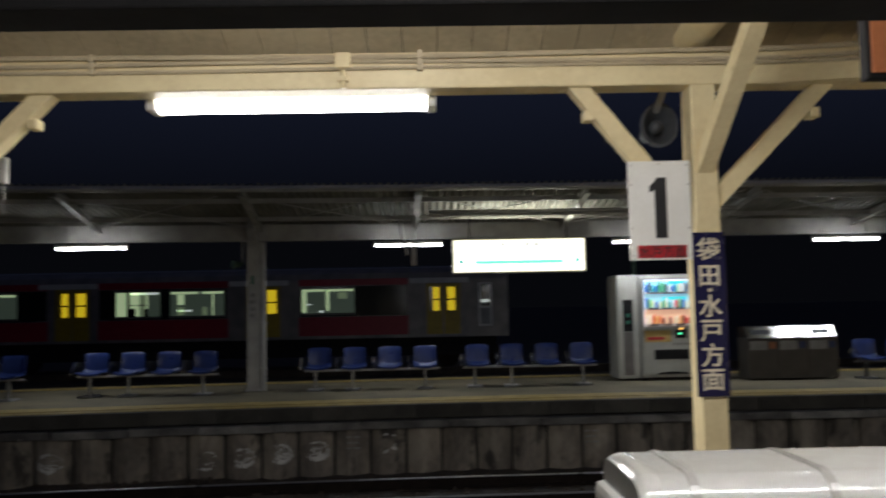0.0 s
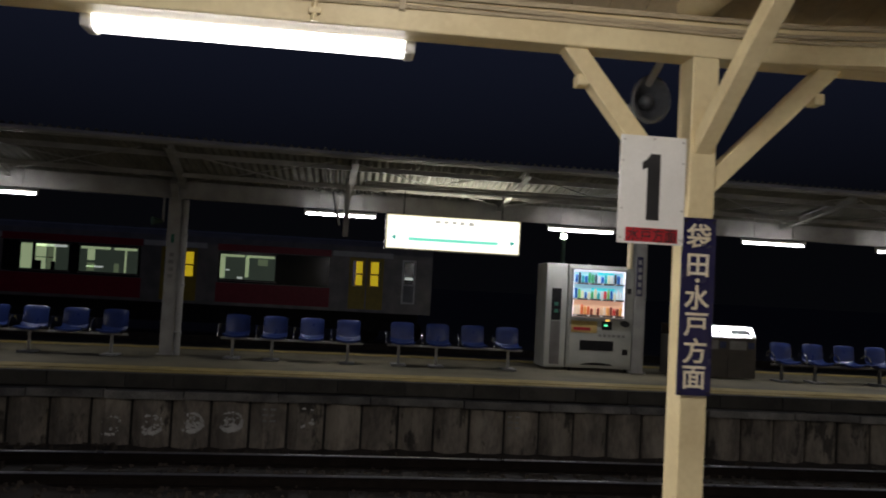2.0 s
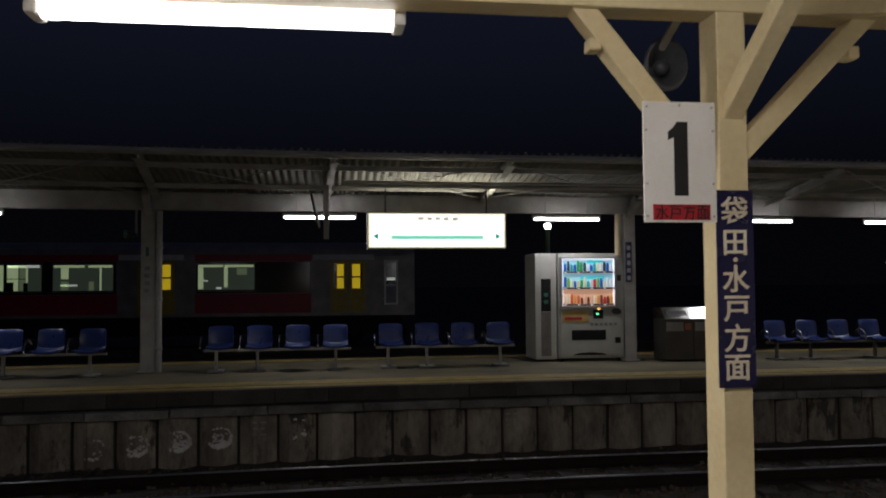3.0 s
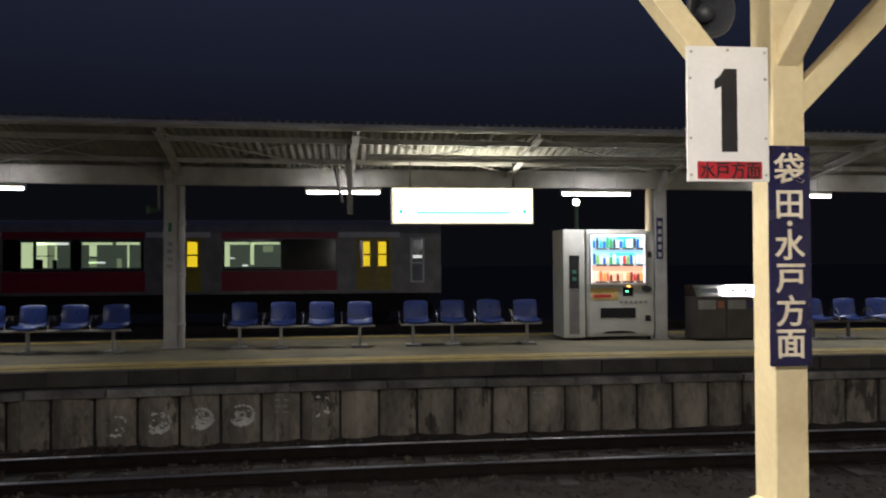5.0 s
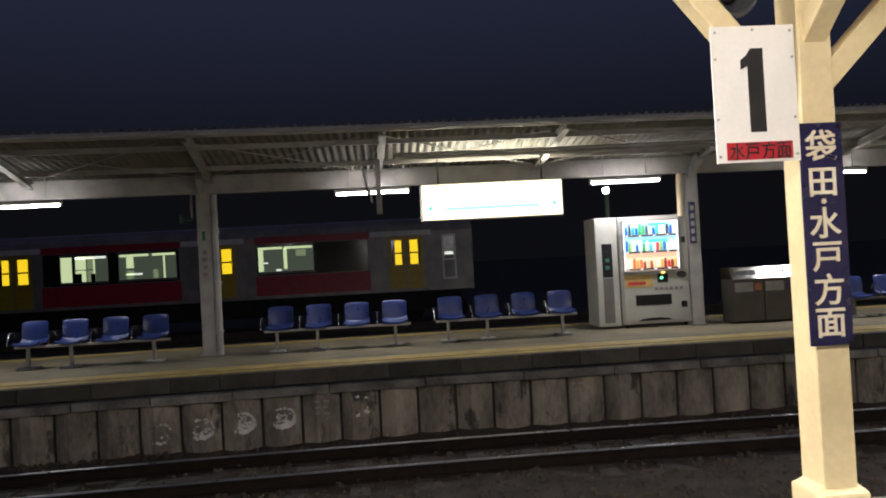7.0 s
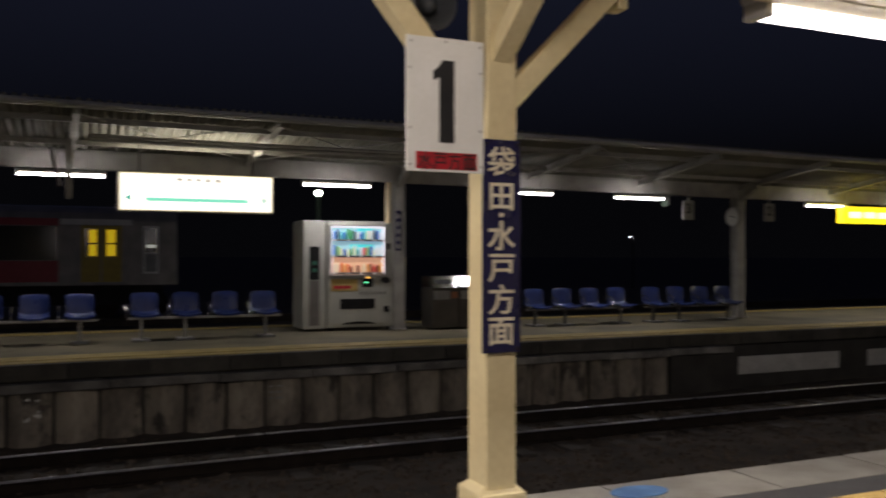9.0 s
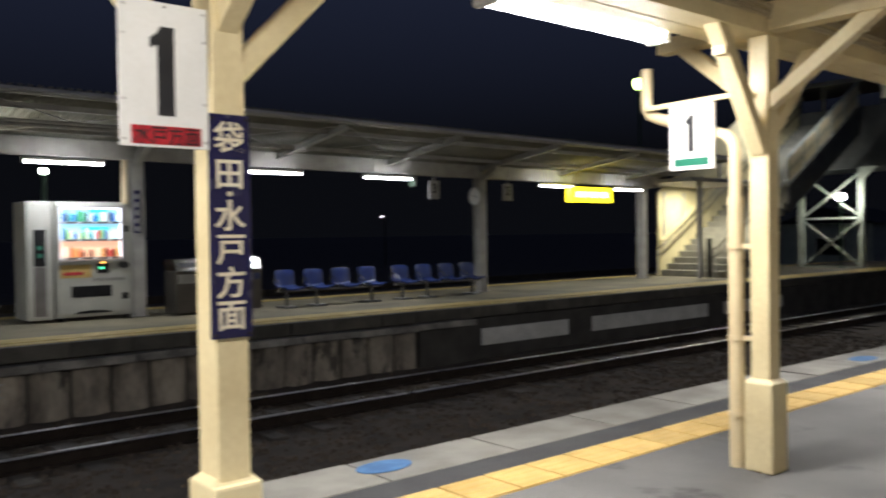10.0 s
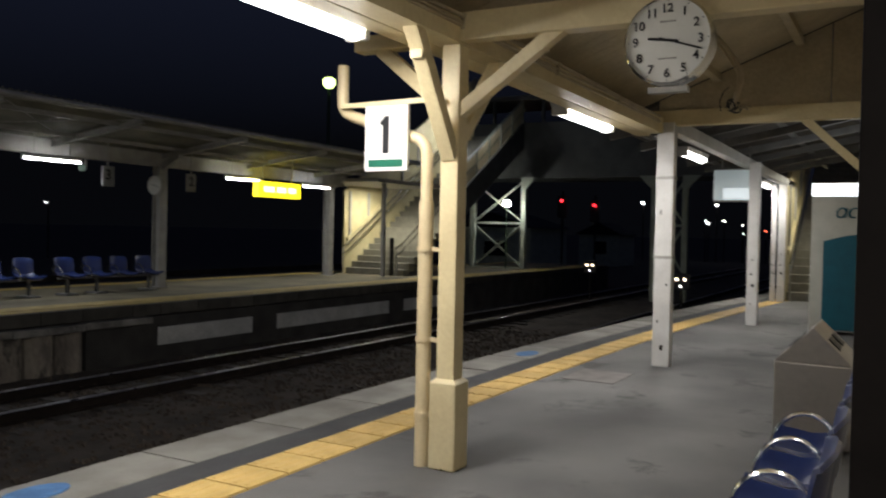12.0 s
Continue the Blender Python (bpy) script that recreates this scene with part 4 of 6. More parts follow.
for xx in (0.036, 0.118, 0.205, 0.292, 0.38, 0.47, 0.56, 0.65, 0.74, 0.83):
    bm = B()
    prism(bm, cover_outline(0.0012), 0.0055, Matrix.Translation((xx, 0, 0)) @ ALONG)
    part("rib", bm, M_RIB, t, "grey rib")
for i in range(56):
    bm = B()
    box(bm, (0.014 + i * 0.0156, -0.001, 1.1815), (0.0275 + i * 0.0156, 0.001, 1.1835))
    part("vent", bm, M_RIB, t)

# ---- island canopy ----
VALLEY, EAVE_Y = 15.2, 12.85


def island_z(y):
    return 2.77 + 0.14 * abs(VALLEY - y)


verts, faces = [], []
cols = [-14 + 0.0192 * i for i in range(1735)]
for x in cols:
    dz = 0.026 * math.sin(2 * math.pi * x / 0.115)
    for y in (EAVE_Y, VALLEY, 17.5):
        verts.append((x, y + isle_y(x), island_z(y) + dz + 0.028 + isle_z(x)))
for i in range(len(cols) - 1):
    for j in range(2):
        a = i * 3 + j
        faces.append((a, a + 3, a + 4, a + 1))
me = bpy.data.meshes.new("sheet")
me.from_pydata(verts, [], faces)
me.materials.append(M_SHEET)
for p in me.polygons:
    p.use_smooth = True
ob = new("ceiling_island", me)
so = ob.modifiers.new("thick", "SOLIDIFY")
so.thickness = 0.004
tagged(ob, "pale corrugated sheet roof of the island platform", "roof", kind="structure")
isl = thing("island_canopy_frame", "grey painted steel frame of the island canopy", "canopy", kind="structure")
bm = B()
isle_strip(bm, -14, 19.1, VALLEY - 0.055, VALLEY + 0.055, 2.52, 2.765, True)
isle_strip(bm, -14, 19.1, VALLEY - 0.085, VALLEY + 0.085, 2.505, 2.523, True)
isle_strip(bm, -14, 19.1, VALLEY - 0.085, VALLEY + 0.085, 2.762, 2.780, True)
part("main_beam", bm, M_STEELP, isl)
for y, w, h in ((EAVE_Y + 0.03, 0.05, 0.06), (13.45, 0.05, 0.07), (14.55, 0.05, 0.07), (15.9, 0.045, 0.06), (16.7, 0.045, 0.06)):
    bm = B()
    isle_strip(bm, -14, 19.25, y - w / 2, y + w / 2, island_z(y) - 0.012 - h, island_z(y) - 0.012, True)
    part("purlin", bm, M_STEELP, isl)
# half-round gutter along the eave, with its flat fascia
bm = B()
gx = [-14 + 0.75 * i for i in range(25)] + [9.0, 14.0, 19.3]
tube(bm, [(x, EAVE_Y - 0.05 + isle_y(x), island_z(EAVE_Y) - 0.032 + isle_z(x)) for x in gx], 0.030, 10)
isle_strip(bm, -14, 19.3, EAVE_Y - 0.03, EAVE_Y - 0.015, island_z(EAVE_Y) - 0.05, island_z(EAVE_Y) + 0.008, True)
part("gutter", bm, M_GUTTER, isl, smooth=True)
for xr in (-10.3, -7.6, -4.95, -2.36, 0.24, 2.80, 5.40, 7.88, 10.3, 12.8, 15.3, 17.8):
    skew = 0.0 if xr > 4 else 0.013 * (4 - xr)
    for y in (EAVE_Y + 0.04, 17.45):
        bm = B()
        dx = skew * (VALLEY - y)
        a, b = Vector((xr, VALLEY + isle_y(xr), 2.70 + isle_z(xr))), Vector((xr + dx, y + isle_y(xr), island_z(y) - 0.085 + isle_z(xr)))
        bar(bm, a, b, 0.012, 0.095)
        up = Vector((0, 0, 0.047))
        bar(bm, a - up, b - up, 0.095, 0.010)
        bar(bm, a + up, b + up, 0.095, 0.010)
        part("rafter", bm, M_STEELP, isl)
for xa in (-4.95, -2.36, 0.24, 2.80, 5.40, 7.88):
    for pa, pb in ((14.8, 13.0), (13.0, 14.8)):
        bm = B()
        rod(bm, (xa + 0.1, pa + isle_y(xa), island_z(pa) - 0.10), (xa + 2.4, pb + isle_y(xa + 2.4), island_z(pb) - 0.10), 0.009, 6)
        part("tie_rod", bm, M_STEELP, isl)
for yy, zz, r in ((13.6, 2.80, 0.022), (13.66, 2.755, 0.028)):
    bm = B()
    tube(bm, [(x, yy + isle_y(x), zz) for x in (0.5, 1.6, 2.7, 3.8, 5.3)], r, 8)
    part("cable_pipe", bm, M_STEELP, isl, smooth=True)


def island_column(x, y, label, pipe=True):
    t = thing("steel_column", label, "column", "columns of the island canopy", at=(x, y, 0))
    top = 2.505 + isle_z(x)
    bm = B()
    box(bm, (-0.10, -0.10, 0), (0.10, -0.086, top), 0.002)
    box(bm, (-0.10, 0.086, 0), (0.10, 0.10, top), 0.002)
    box(bm, (-0.006, -0.086, 0), (0.006, 0.086, top))
    part("shaft", bm, M_STEELP, t)
    bm = B()
    box(bm, (-0.14, -0.14, 0), (0.14, 0.14, 0.02), 0.004)
    part("base_plate", bm, M_STEELP, t)
    if pipe:
        bm = B()
        rod(bm, (0.165, -0.06, 0), (0.165, -0.06, 2.48), 0.047, 14)
        part("rain_pipe", bm, M_STEELP, t, smooth=True)
        for zz in (0.35, 1.1, 1.9):
            bm = B()
            box(bm, (0.09, -0.115, zz), (0.22, -0.005, zz + 0.03), 0.004)
            part("pipe_clip", bm, M_STEELP, t)
        bm = B()
        box(bm, (-0.03, -0.104, 1.78), (0.02, -0.1005, 1.92), 0.001)
        part("green_plate", bm, M_GREEN, t, "small green plate")
        for k in range(4):
            bm = B()
            box(bm, (-0.05 + 0.012 * (k % 2), -0.1035, 1.22 + 0.115 * k), (0.03, -0.1005, 1.28 + 0.115 * k))
            part("writing_bar", bm, M_DIRTMARK, t, "worn grey writing")
    bm = B()
    sk = 0.0 if x > 4 else 0.013 * (4 - x)
    bar(bm, (0, 0, top - 0.06), (sk * 0.55, -0.55, 2.73 + isle_z(x)), 0.10, 0.13, 0.004)
    part("haunch", bm, M_STEELP, t)
    return t


for x, pipe in ((-10.3, True), (-2.47, True), (12.8, False)):
    island_column(x, VALLEY + isle_y(x), "grey painted steel column with a rain pipe" if pipe else "grey painted steel column carrying a round clock", pipe)
island_column(5.385, VALLEY + 0.08, "grey steel column beside the drinks machine", False)
island_column(18.98, 15.55, "grey steel column beside the stair foot", False)
bm = B()
box(bm, (5.305, 15.160, 1.335), (5.415, 15.178, 2.02), 0.003)
t = solid("column_sign", bm, M_ENAMEL, "narrow dark name plate on the island column", "sign")
for k in range(5):
    bm = B()
    box(bm, (5.33, 15.156, 1.37 + k * 0.128), (5.39, 15.160, 1.445 + k * 0.128))
    part("writing_bar", bm, M_PALE, t)
for x, y, z in ((-2.72, 14.93, 2.12), (10.95, 15.13, 2.28)):
    t = thing("island_loudspeaker", "small grey horn loudspeaker under the island canopy", "loudspeaker", "island loudspeakers", at=(x, y, z))
    bm = B()
    rod(bm, (-0.10, -0.06, 0), (0.05, 0.03, 0), 0.07, 16, 0.025)
    part("horn", bm, M_LATT2, t, smooth=True)
    bm = B()
    bar(bm, (0.05, 0.03, 0), (0.05, 0.03, 2.52 + isle_z(x) - z), 0.03, 0.03)
    part("bracket", bm, M_STEELP, t)
bm = B()
tube(bm, [(5.19, 15.22, 1.80), (5.19, 15.22, 2.2), (5.19, 15.215, 2.35), (5.19, 15.2, 2.50)], 0.05, 12)
solid("cable_pipe", bm, M_PIPE, "short cream cable pipe above the drinks machine", "pipe", smooth=True)
# camera-like box sign on a drop post beside the name board
t = thing("hanging_bracket_sign", "slanted dark plate on a grey drop post under the canopy", "sign", at=(0.25, 14.0, 2.0))
bm = B()
box(bm, (-0.04, -0.035, 0.0), (0.04, 0.035, 0.90), 0.004)
part("drop_post", bm, M_STEELP, t)
bm = B()
bar(bm, (-0.11, -0.02, 0.16), (-0.21, -0.02, 0.66), 0.05, 0.26, 0.004, up=(0, 1, 0))
part("plate", bm, M_DARK, t)
bm = B()
bar(bm, (-0.10, -0.16, 0.16), (-0.19, -0.16, 0.66), 0.03, 0.02, 0.003, up=(0, 1, 0))
part("edge", bm, M_WHITE, t)

# name board
t = thing("station_name_board", "lit white station name board with green band hanging from the canopy", "sign", at=(1.962, 14.42, 1.888))
bm = B()
box(bm, (-1.09, -0.09, -0.02), (1.09, 0.09, 0.545), 0.012)
part("case", bm, M_STEELP, t)
bm = B()
box(bm, (-1.07, -0.096, 0.0), (1.07, -0.088, 0.53), 0.002)
part("lit_face", bm, M_NAME, t, "lit white face")
bm = B()
box(bm, (-0.72, -0.099, 0.13), (0.72, -0.0965, 0.185))
part("green_band", bm, M_NAMEGR, t, "pale green band")
for k, (x0, x1, z0, z1) in enumerate(((-1.07, 1.07, 0.515, 0.53), (-1.07, 1.07, 0.0, 0.012), (-1.07, -1.055, 0.012, 0.515), (1.055, 1.07, 0.012, 0.515))):
    bm = B()
    box(bm, (x0, -0.099, z0), (x1, -0.0965, z1))
    part("border", bm, M_NAMEEDGE, t, "yellowish lit border")
for x0, x1, z0, z1 in ((-0.30, -0.22, 0.43, 0.47), (-0.16, -0.09, 0.43, 0.47), (-0.03, 0.04, 0.43, 0.47), (0.10, 0.17, 0.42, 0.47), (0.24, 0.32, 0.42, 0.47)):
    bm = B()
    box(bm, (x0, -0.099, z0), (x1, -0.0965, z1))
    part("writing_bar", bm, M_NAMETXT, t)
for s in (-1, 1):
    bm = B()
    prism(bm, [(s * 1.00, 0.175), (s * 0.92, 0.125), (s * 0.92, 0.225)][::s], 0.003, Matrix.Translation((0, -0.096, 0)) @ FRONT)
    part("arrow", bm, M_ARROW, t, "small green arrow")
for xx in (-0.8, 0.8):
    bm = B()
    rod(bm, (xx, 0.06, 0.54), (xx, 0.06, 0.98), 0.012, 8)
    part("hanger", bm, M_DARK, t)

# the lit case shines up from its open top
area_light("name_board_glow", (1.98, 14.32, 2.47), 2.0, 0.16, 24.0, (1.0, 0.97, 0.78), (206, 0, 0))

# yellow exit sign
t = thing("exit_sign", "lit yellow sign box hanging from the island canopy", "sign", at=(15.47, 14.38, 1.94))
bm = B()
box(bm, (-0.72, -0.08, 0), (0.72, 0.08, 0.34), 0.01)
part("lit_box", bm, M_YELLIT, t, "lit yellow box")
for k, (a, b) in enumerate(((-0.55, -0.2), (-0.12, 0.2), (0.28, 0.55))):
    bm = B()
    box(bm, (a, -0.084, 0.11), (b, -0.079, 0.23))
    part("writing_bar", bm, M_YELTXT, t)
for xx in (-0.5, 0.5):
    bm = B()
    rod(bm, (xx, 0, 0.34), (xx, 0, 0.9), 0.018, 8)
    part("hanger", bm, M_STEELP, t)
area_light("sign_glow", (15.4, 14.3, 2.42), 1.3, 0.1, 0.5, (1.0, 0.8, 0.1), (180, 0, 0))
# numbered signs 3 and 2
for num, x in (("3", 11.03), ("2", 13.05)):
    t = thing("island_number_sign", "small white sign with number %s on the island platform" % num, "sign", "island number signs", at=(x, 14.6, 1.95))
    bm = B()
    box(bm, (-0.13, -0.012, 0), (0.13, 0.012, 0.36), 0.003)
    part("plate", bm, M_PALE, t)
    bm = B()
    rod(bm, (0, 0, 0.36), (0, 0, 0.95), 0.012, 6)
    part("hanger", bm, M_STEELP, t)
    lettering("number", num, 0.26, Matrix.Translation((0, -0.0135, 0.21)) @ FRONT, M_BLACK, t, bold=0.006)
t = wall_clock(12.53, 15.05, 2.055, 0.20, "round grey platform clock on a column", 278, 106, 106, digits=False)
bm = B()
bar(bm, (0.06, 0.1, 0), (0.19, 0.1, 0), 0.05, 0.05)
part("bracket", bm, M_STEELP, t)

# ---- drinks machine and its neighbour on the island ----
t = thing("vending_machine", "white drinks machine with lit shelves of cans and bottles", "vending machine", at=(4.14, 15.25, 0))
bm = B()
box(bm, (0, 0.02, 0.05), (1.16, 0.72, 1.83), 0.012)
part("cabinet", bm, M_VM, t)
bm = B()
box(bm, (0.03, -0.02, 0.92), (1.0, 0.019, 1.76), 0.006)
box(bm, (0.03, -0.02, 0.10), (1.14, 0.019, 0.91), 0.006)
box(bm, (1.005, -0.02, 0.92), (1.14, 0.019, 1.76), 0.006)
part("door", bm, M_VM, t)
M_VMBACK = glow("display_light", (0.40, 0.74, 1.0), 0.58)
M_VMWARM = glow("display_light_warm", (1.0, 0.54, 0.36), 0.60)
M_TWHITEB = glow("button_light", (0.8, 0.85, 0.9), 0.8)
M_VMEDGE = glow("display_tube", (0.95, 0.90, 1.0), 2.2)
bm = B()
box(bm, (0.075, -0.024, 1.24), (0.965, -0.020, 1.735))
part("cold_display", bm, M_VMBACK, t, "bluish lit display")
bm = B()
box(bm, (0.075, -0.024, 0.935), (0.965, -0.020, 1.23))
part("hot_display", bm, M_VMWARM, t, "orange lit display")
for xx in (0.068, 0.968):
    bm = B()
    rod(bm, (xx, -0.030, 0.94), (xx, -0.030, 1.73), 0.008, 8)
    part("display_tube", bm, M_VMEDGE, t, "thin lit tube")
bm = B()
rod(bm, (0.075, -0.030, 1.728), (0.965, -0.030, 1.728), 0.008, 8)
part("display_tube", bm, M_VMEDGE, t, "thin lit tube")
can_cols = {"cold": [(0.05, 0.35, 0.12), (0.02, 0.12, 0.45), (0.80, 0.85, 0.88), (0.03, 0.40, 0.42), (0.30, 0.10, 0.35), (0.25, 0.55, 0.15), (0.65, 0.05, 0.06), (0.85, 0.80, 0.55), (0.05, 0.06, 0.08)],
            "hot": [(0.65, 0.16, 0.05), (0.75, 0.40, 0.12), (0.20, 0.05, 0.03), (0.85, 0.60, 0.40), (0.60, 0.05, 0.05), (0.9, 0.75, 0.6)]}
# drinks glow faintly, standing in for display light that falls on them
CANS = {k: [glow("can_%s" % k, c, 0.40) for c in v] for k, v in can_cols.items()}
rnd = random.Random(7)
for zrow, kind, h, banner in ((1.535, "cold", 0.125, (0.50, 0.78)), (1.265, "cold", 0.120, (0.38, 0.80)), (0.985, "hot", 0.125, None)):
    bm = B()
    box(bm, (0.075, -0.052, zrow - 0.046), (0.965, -0.022, zrow - 0.012), 0.003)
    shelf = part("shelf", bm, M_STEELP, t)
    for i in range(15):
        bm = B()
        xx = 0.112 + i * 0.0575
        box(bm, (xx - 0.014, -0.056, zrow - 0.040), (xx + 0.014, -0.051, zrow - 0.020))
        part("button", bm, M_BLACK if i % 4 else M_TWHITEB, shelf)
    if banner:
        # banner glow stands in for the display lighting
        bm = B()
        box(bm, (banner[0], -0.030, zrow + 0.125), (banner[1], -0.024, zrow + 0.175))
        part("banner", bm, glow("teal_banner", (0.05, 0.62, 0.68), 0.8), t, "teal printed banner")
    for i in range(15):
        xx = 0.112 + i * 0.0575
        bm = B()
        hh = h * rnd.uniform(0.85, 1.45)
        rr = rnd.uniform(0.022, 0.028)
        rod(bm, (xx, -0.04, zrow - 0.01), (xx, -0.04, zrow - 0.01 + hh * 0.72), rr, 10)
        rod(bm, (xx, -0.04, zrow - 0.01 + hh * 0.72), (xx, -0.04, zrow - 0.01 + hh), rr, 10, rr * rnd.uniform(0.4, 0.9))
        part("drink", bm, rnd.choice(CANS[kind]), t)
bm = B()
box(bm, (0.04, -0.06, 1.735), (1.0, -0.02, 1.765), 0.004)
box(bm, (0.04, -0.06, 0.905), (1.0, -0.02, 0.93), 0.004)
box(bm, (0.04, -0.06, 0.93), (0.062, -0.02, 1.735), 0.004)
box(bm, (0.978, -0.06, 0.93), (1.0, -0.02, 1.735), 0.004)
part("display_frame", bm, M_PALE, t)
for nm, a, b, m in (("poster", (0.06, 0.66), (0.52, 0.86), M_TACT), ("outlet", (0.22, 0.36), (0.82, 0.53), M_DARK), ("coin_panel", (0.60, 0.72), (0.78, 0.87), M_DARK), ("coin_return", (0.98, 0.30), (1.08, 0.40), M_DARK), ("key_lock", (1.03, 1.36), (1.10, 1.46), M_BLACK)):
    bm = B()
    box(bm, (a[0], -0.026, a[1]), (b[0], -0.018, b[1]), 0.004)
    part(nm, bm, m, t)
bm = B()
prism(bm, [(0.04 + 0.085 * math.cos(radians(q)), 0.055 * math.sin(radians(q))) for q in range(0, 360, 20)], 0.02, Matrix.Translation((0.97, -0.02, 0.845)) @ Matrix.Rotation(radians(8), 4, "Y") @ FRONT)
part("bill_slot", bm, M_BLACK, t, "black oval note slot")
bm = B()
box(bm, (0.10, -0.029, 0.70), (0.40, -0.0255, 0.75), 0.001)
part("poster_print", bm, M_RED, t, "reddish print")
for k in range(6):
    bm = B()
    box(bm, (0.55 + k * 0.083, -0.026, 0.60), (0.60 + k * 0.083, -0.0185, 0.645), 0.002)
    part("letter_bar", bm, M_DIRTMARK, t)
bm = B()
prism(bm, [(0.24, 0.105), (0.84, 0.105), (0.76, 0.135), (0.62, 0.150), (0.46, 0.150), (0.32, 0.135)], 0.004, Matrix.Translation((0, -0.0205, 0)) @ FRONT)
part("kick_recess", bm, M_DARK, t)
for nm, xx, zz, c in (("green_light", 0.67, 0.80, (0.1, 0.9, 0.4)), ("amber_light", 0.70, 0.885, (1.0, 0.5, 0.1))):
    bm = B()
    box(bm, (xx - 0.025, -0.03, zz - 0.014), (xx + 0.025, -0.026, zz + 0.014))
    part(nm, bm, glow(nm, c, 2.5), t)
for xx in (0.08, 1.08):
    bm = B()
    rod(bm, (xx, 0.08, 0), (xx, 0.08, 0.05), 0.03, 10)
    part("foot", bm, M_DARK, t)
area_light("display_glow", (4.66, 15.15, 1.35), 0.85, 0.75, 2.5, (0.85, 0.93, 1.0), (-90, 0, 0))
t = thing("narrow_machine", "narrow cream vending machine with a dark window strip", "vending machine", at=(3.735, 15.235, 0))
bm = B()
box(bm, (0, 0, 0.04), (0.37, 0.72, 1.83), 0.02)
part("cabinet", bm, M_VM, t)
for nm, z0, z1, m in (("upper_window", 0.85, 1.40, M_DARK), ("lower_window", 0.10, 0.84, M_PATCH)):
    bm = B()
    box(bm, (0.10, -0.008, z0), (0.27, 0.004, z1), 0.004)
    part(nm, bm, m, t)
for z0 in (0.98, 1.1):
    bm = B()
    box(bm, (0.15, -0.012, z0), (0.22, -0.006, z0 + 0.06))
    part("button", bm, M_GREEN, t)

# island waste bins: three units with sloped lids
for i in range(3):
    t = thing("recycling_bin", "stainless recycling bin with sloped lid beside the drinks machine", "bin", "recycling bins on the island", at=(5.84 + i * 0.507, 14.83, 0))
    bm = B()
    box(bm, (0.004, 0, 0.03), (0.503, 0.5, 0.71), 0.01)
    part("body", bm, M_BINBODY, t)
    bm = B()
    prism(bm, [(-0.01, 0.715), (0.5, 0.715), (0.5, 0.90), (0.165, 0.90)], 0.499, Matrix(((0, 0, 1, 0.005), (1, 0, 0, 0), (0, 1, 0, 0), (0, 0, 0, 1))))
    lid = part("lid", bm, M_LID, t, "polished sloping lid")
    n = Vector((0, -0.185, 0.175)).normalized()
    bm = B()
    if i != 1:
        bar(bm, (0.08, 0.0765, 0.8085), (0.41, 0.0765, 0.8085), 0.09, 0.012, up=(0, -0.727, 0.687))
    else:
        for xx in (0.15, 0.37):
            bmesh.ops.create_cone(bm, cap_ends=True, segments=14, radius1=0.04, radius2=0.04, depth=0.012, matrix=Matrix.Translation((xx, 0.0765, 0.8085)) @ n.to_track_quat("Z", "Y").to_matrix().to_4x4())
    part("opening", bm, M_BLACK, lid, "dark opening")
    bm = B()
    box(bm, (0.03, -0.006, 0.51), (0.33, 0.002, 0.66), 0.002)
    part("notice", bm, M_PALE, t)
    bm = B()
    box(bm, (0.36, -0.007, 0.53), (0.47, 0.002, 0.64), 0.002)
    part("emblem", bm, (M_BROWN, M_SEAT, M_SEAT)[i], t)

for x in (-7.0, -4.07, -0.487, 2.155, 8.77, 11.33):
    far_end = x > 5
    bench(x, 14.84 + isle_y(x), -1, "row of four blue plastic seats on a dark steel beam" if far_end else "row of four blue plastic seats on a steel beam", pitch=0.587, drop=0.05 if far_end else 0.015, steel=M_BEAM if far_end else M_STEELP)

# park lamp behind the island
def globe_lamp(x, y, z, r, power, label, pole_r=0.035, colour=(0.85, 1.0, 0.75), base=0.0):
    t = thing("street_lamp", label, "street lamp", "distant lamps", at=(x, y, 0))
    bm = B()
    rod(bm, (0, 0, base), (0, 0, z - r), pole_r, 10)
    part("pole", bm, M_LATT2, t)
    bm = B()
    bmesh.ops.create_uvsphere(bm, u_segments=16, v_segments=10, radius=r, matrix=Matrix.Translation((0, 0, z)))
    part("globe", bm, glow("lamp_globe", colour, power), t, "shining globe", smooth=True)
    bm = B()
    rod(bm, (0, 0, z + r * 0.7), (0, 0, z + r * 1.15), r * 0.9, 14, r * 0.3)
    part("cap", bm, M_DARK, t)


globe_lamp(4.98, 19.0, 2.57, 0.07, 30, "small globe lamp on a green pole behind the island platform", 0.045, base=GROUND_Z - 0.12)
globe_lamp(32.94, 26.0, 8.2, 0.30, 5.0, "tall pole lamp with a pale green light in the distance", 0.07, (0.72, 1.0, 0.30), GROUND_Z - 0.12)

# ---- parked railcar beyond the island ----
TY = 30.6
M_TRAIN = mat("railcar_steel", (0.27, 0.245, 0.235), (0.18, 0.17, 0.165), rough=0.4, metal=0.25, scale=2, bump=0.03)
M_TRED = mat("railcar_red", (0.34, 0.014, 0.035), (0.28, 0.011, 0.028), rough=0.4, bump=0.02)
M_TYEL = mat("railcar_door_yellow", (0.42, 0.30, 0.02), (0.34, 0.24, 0.02), rough=0.4, bump=0.02)
M_TGLASS = mat("dark_glass", (0.012, 0.014, 0.015), rough=0.1, bump=0.0)
M_TWIN = glow("cabin_light", (0.66, 0.84, 0.46), 0.42)
M_TDIM = glow("cabin_dim_light", (0.30, 0.40, 0.28), 0.06)
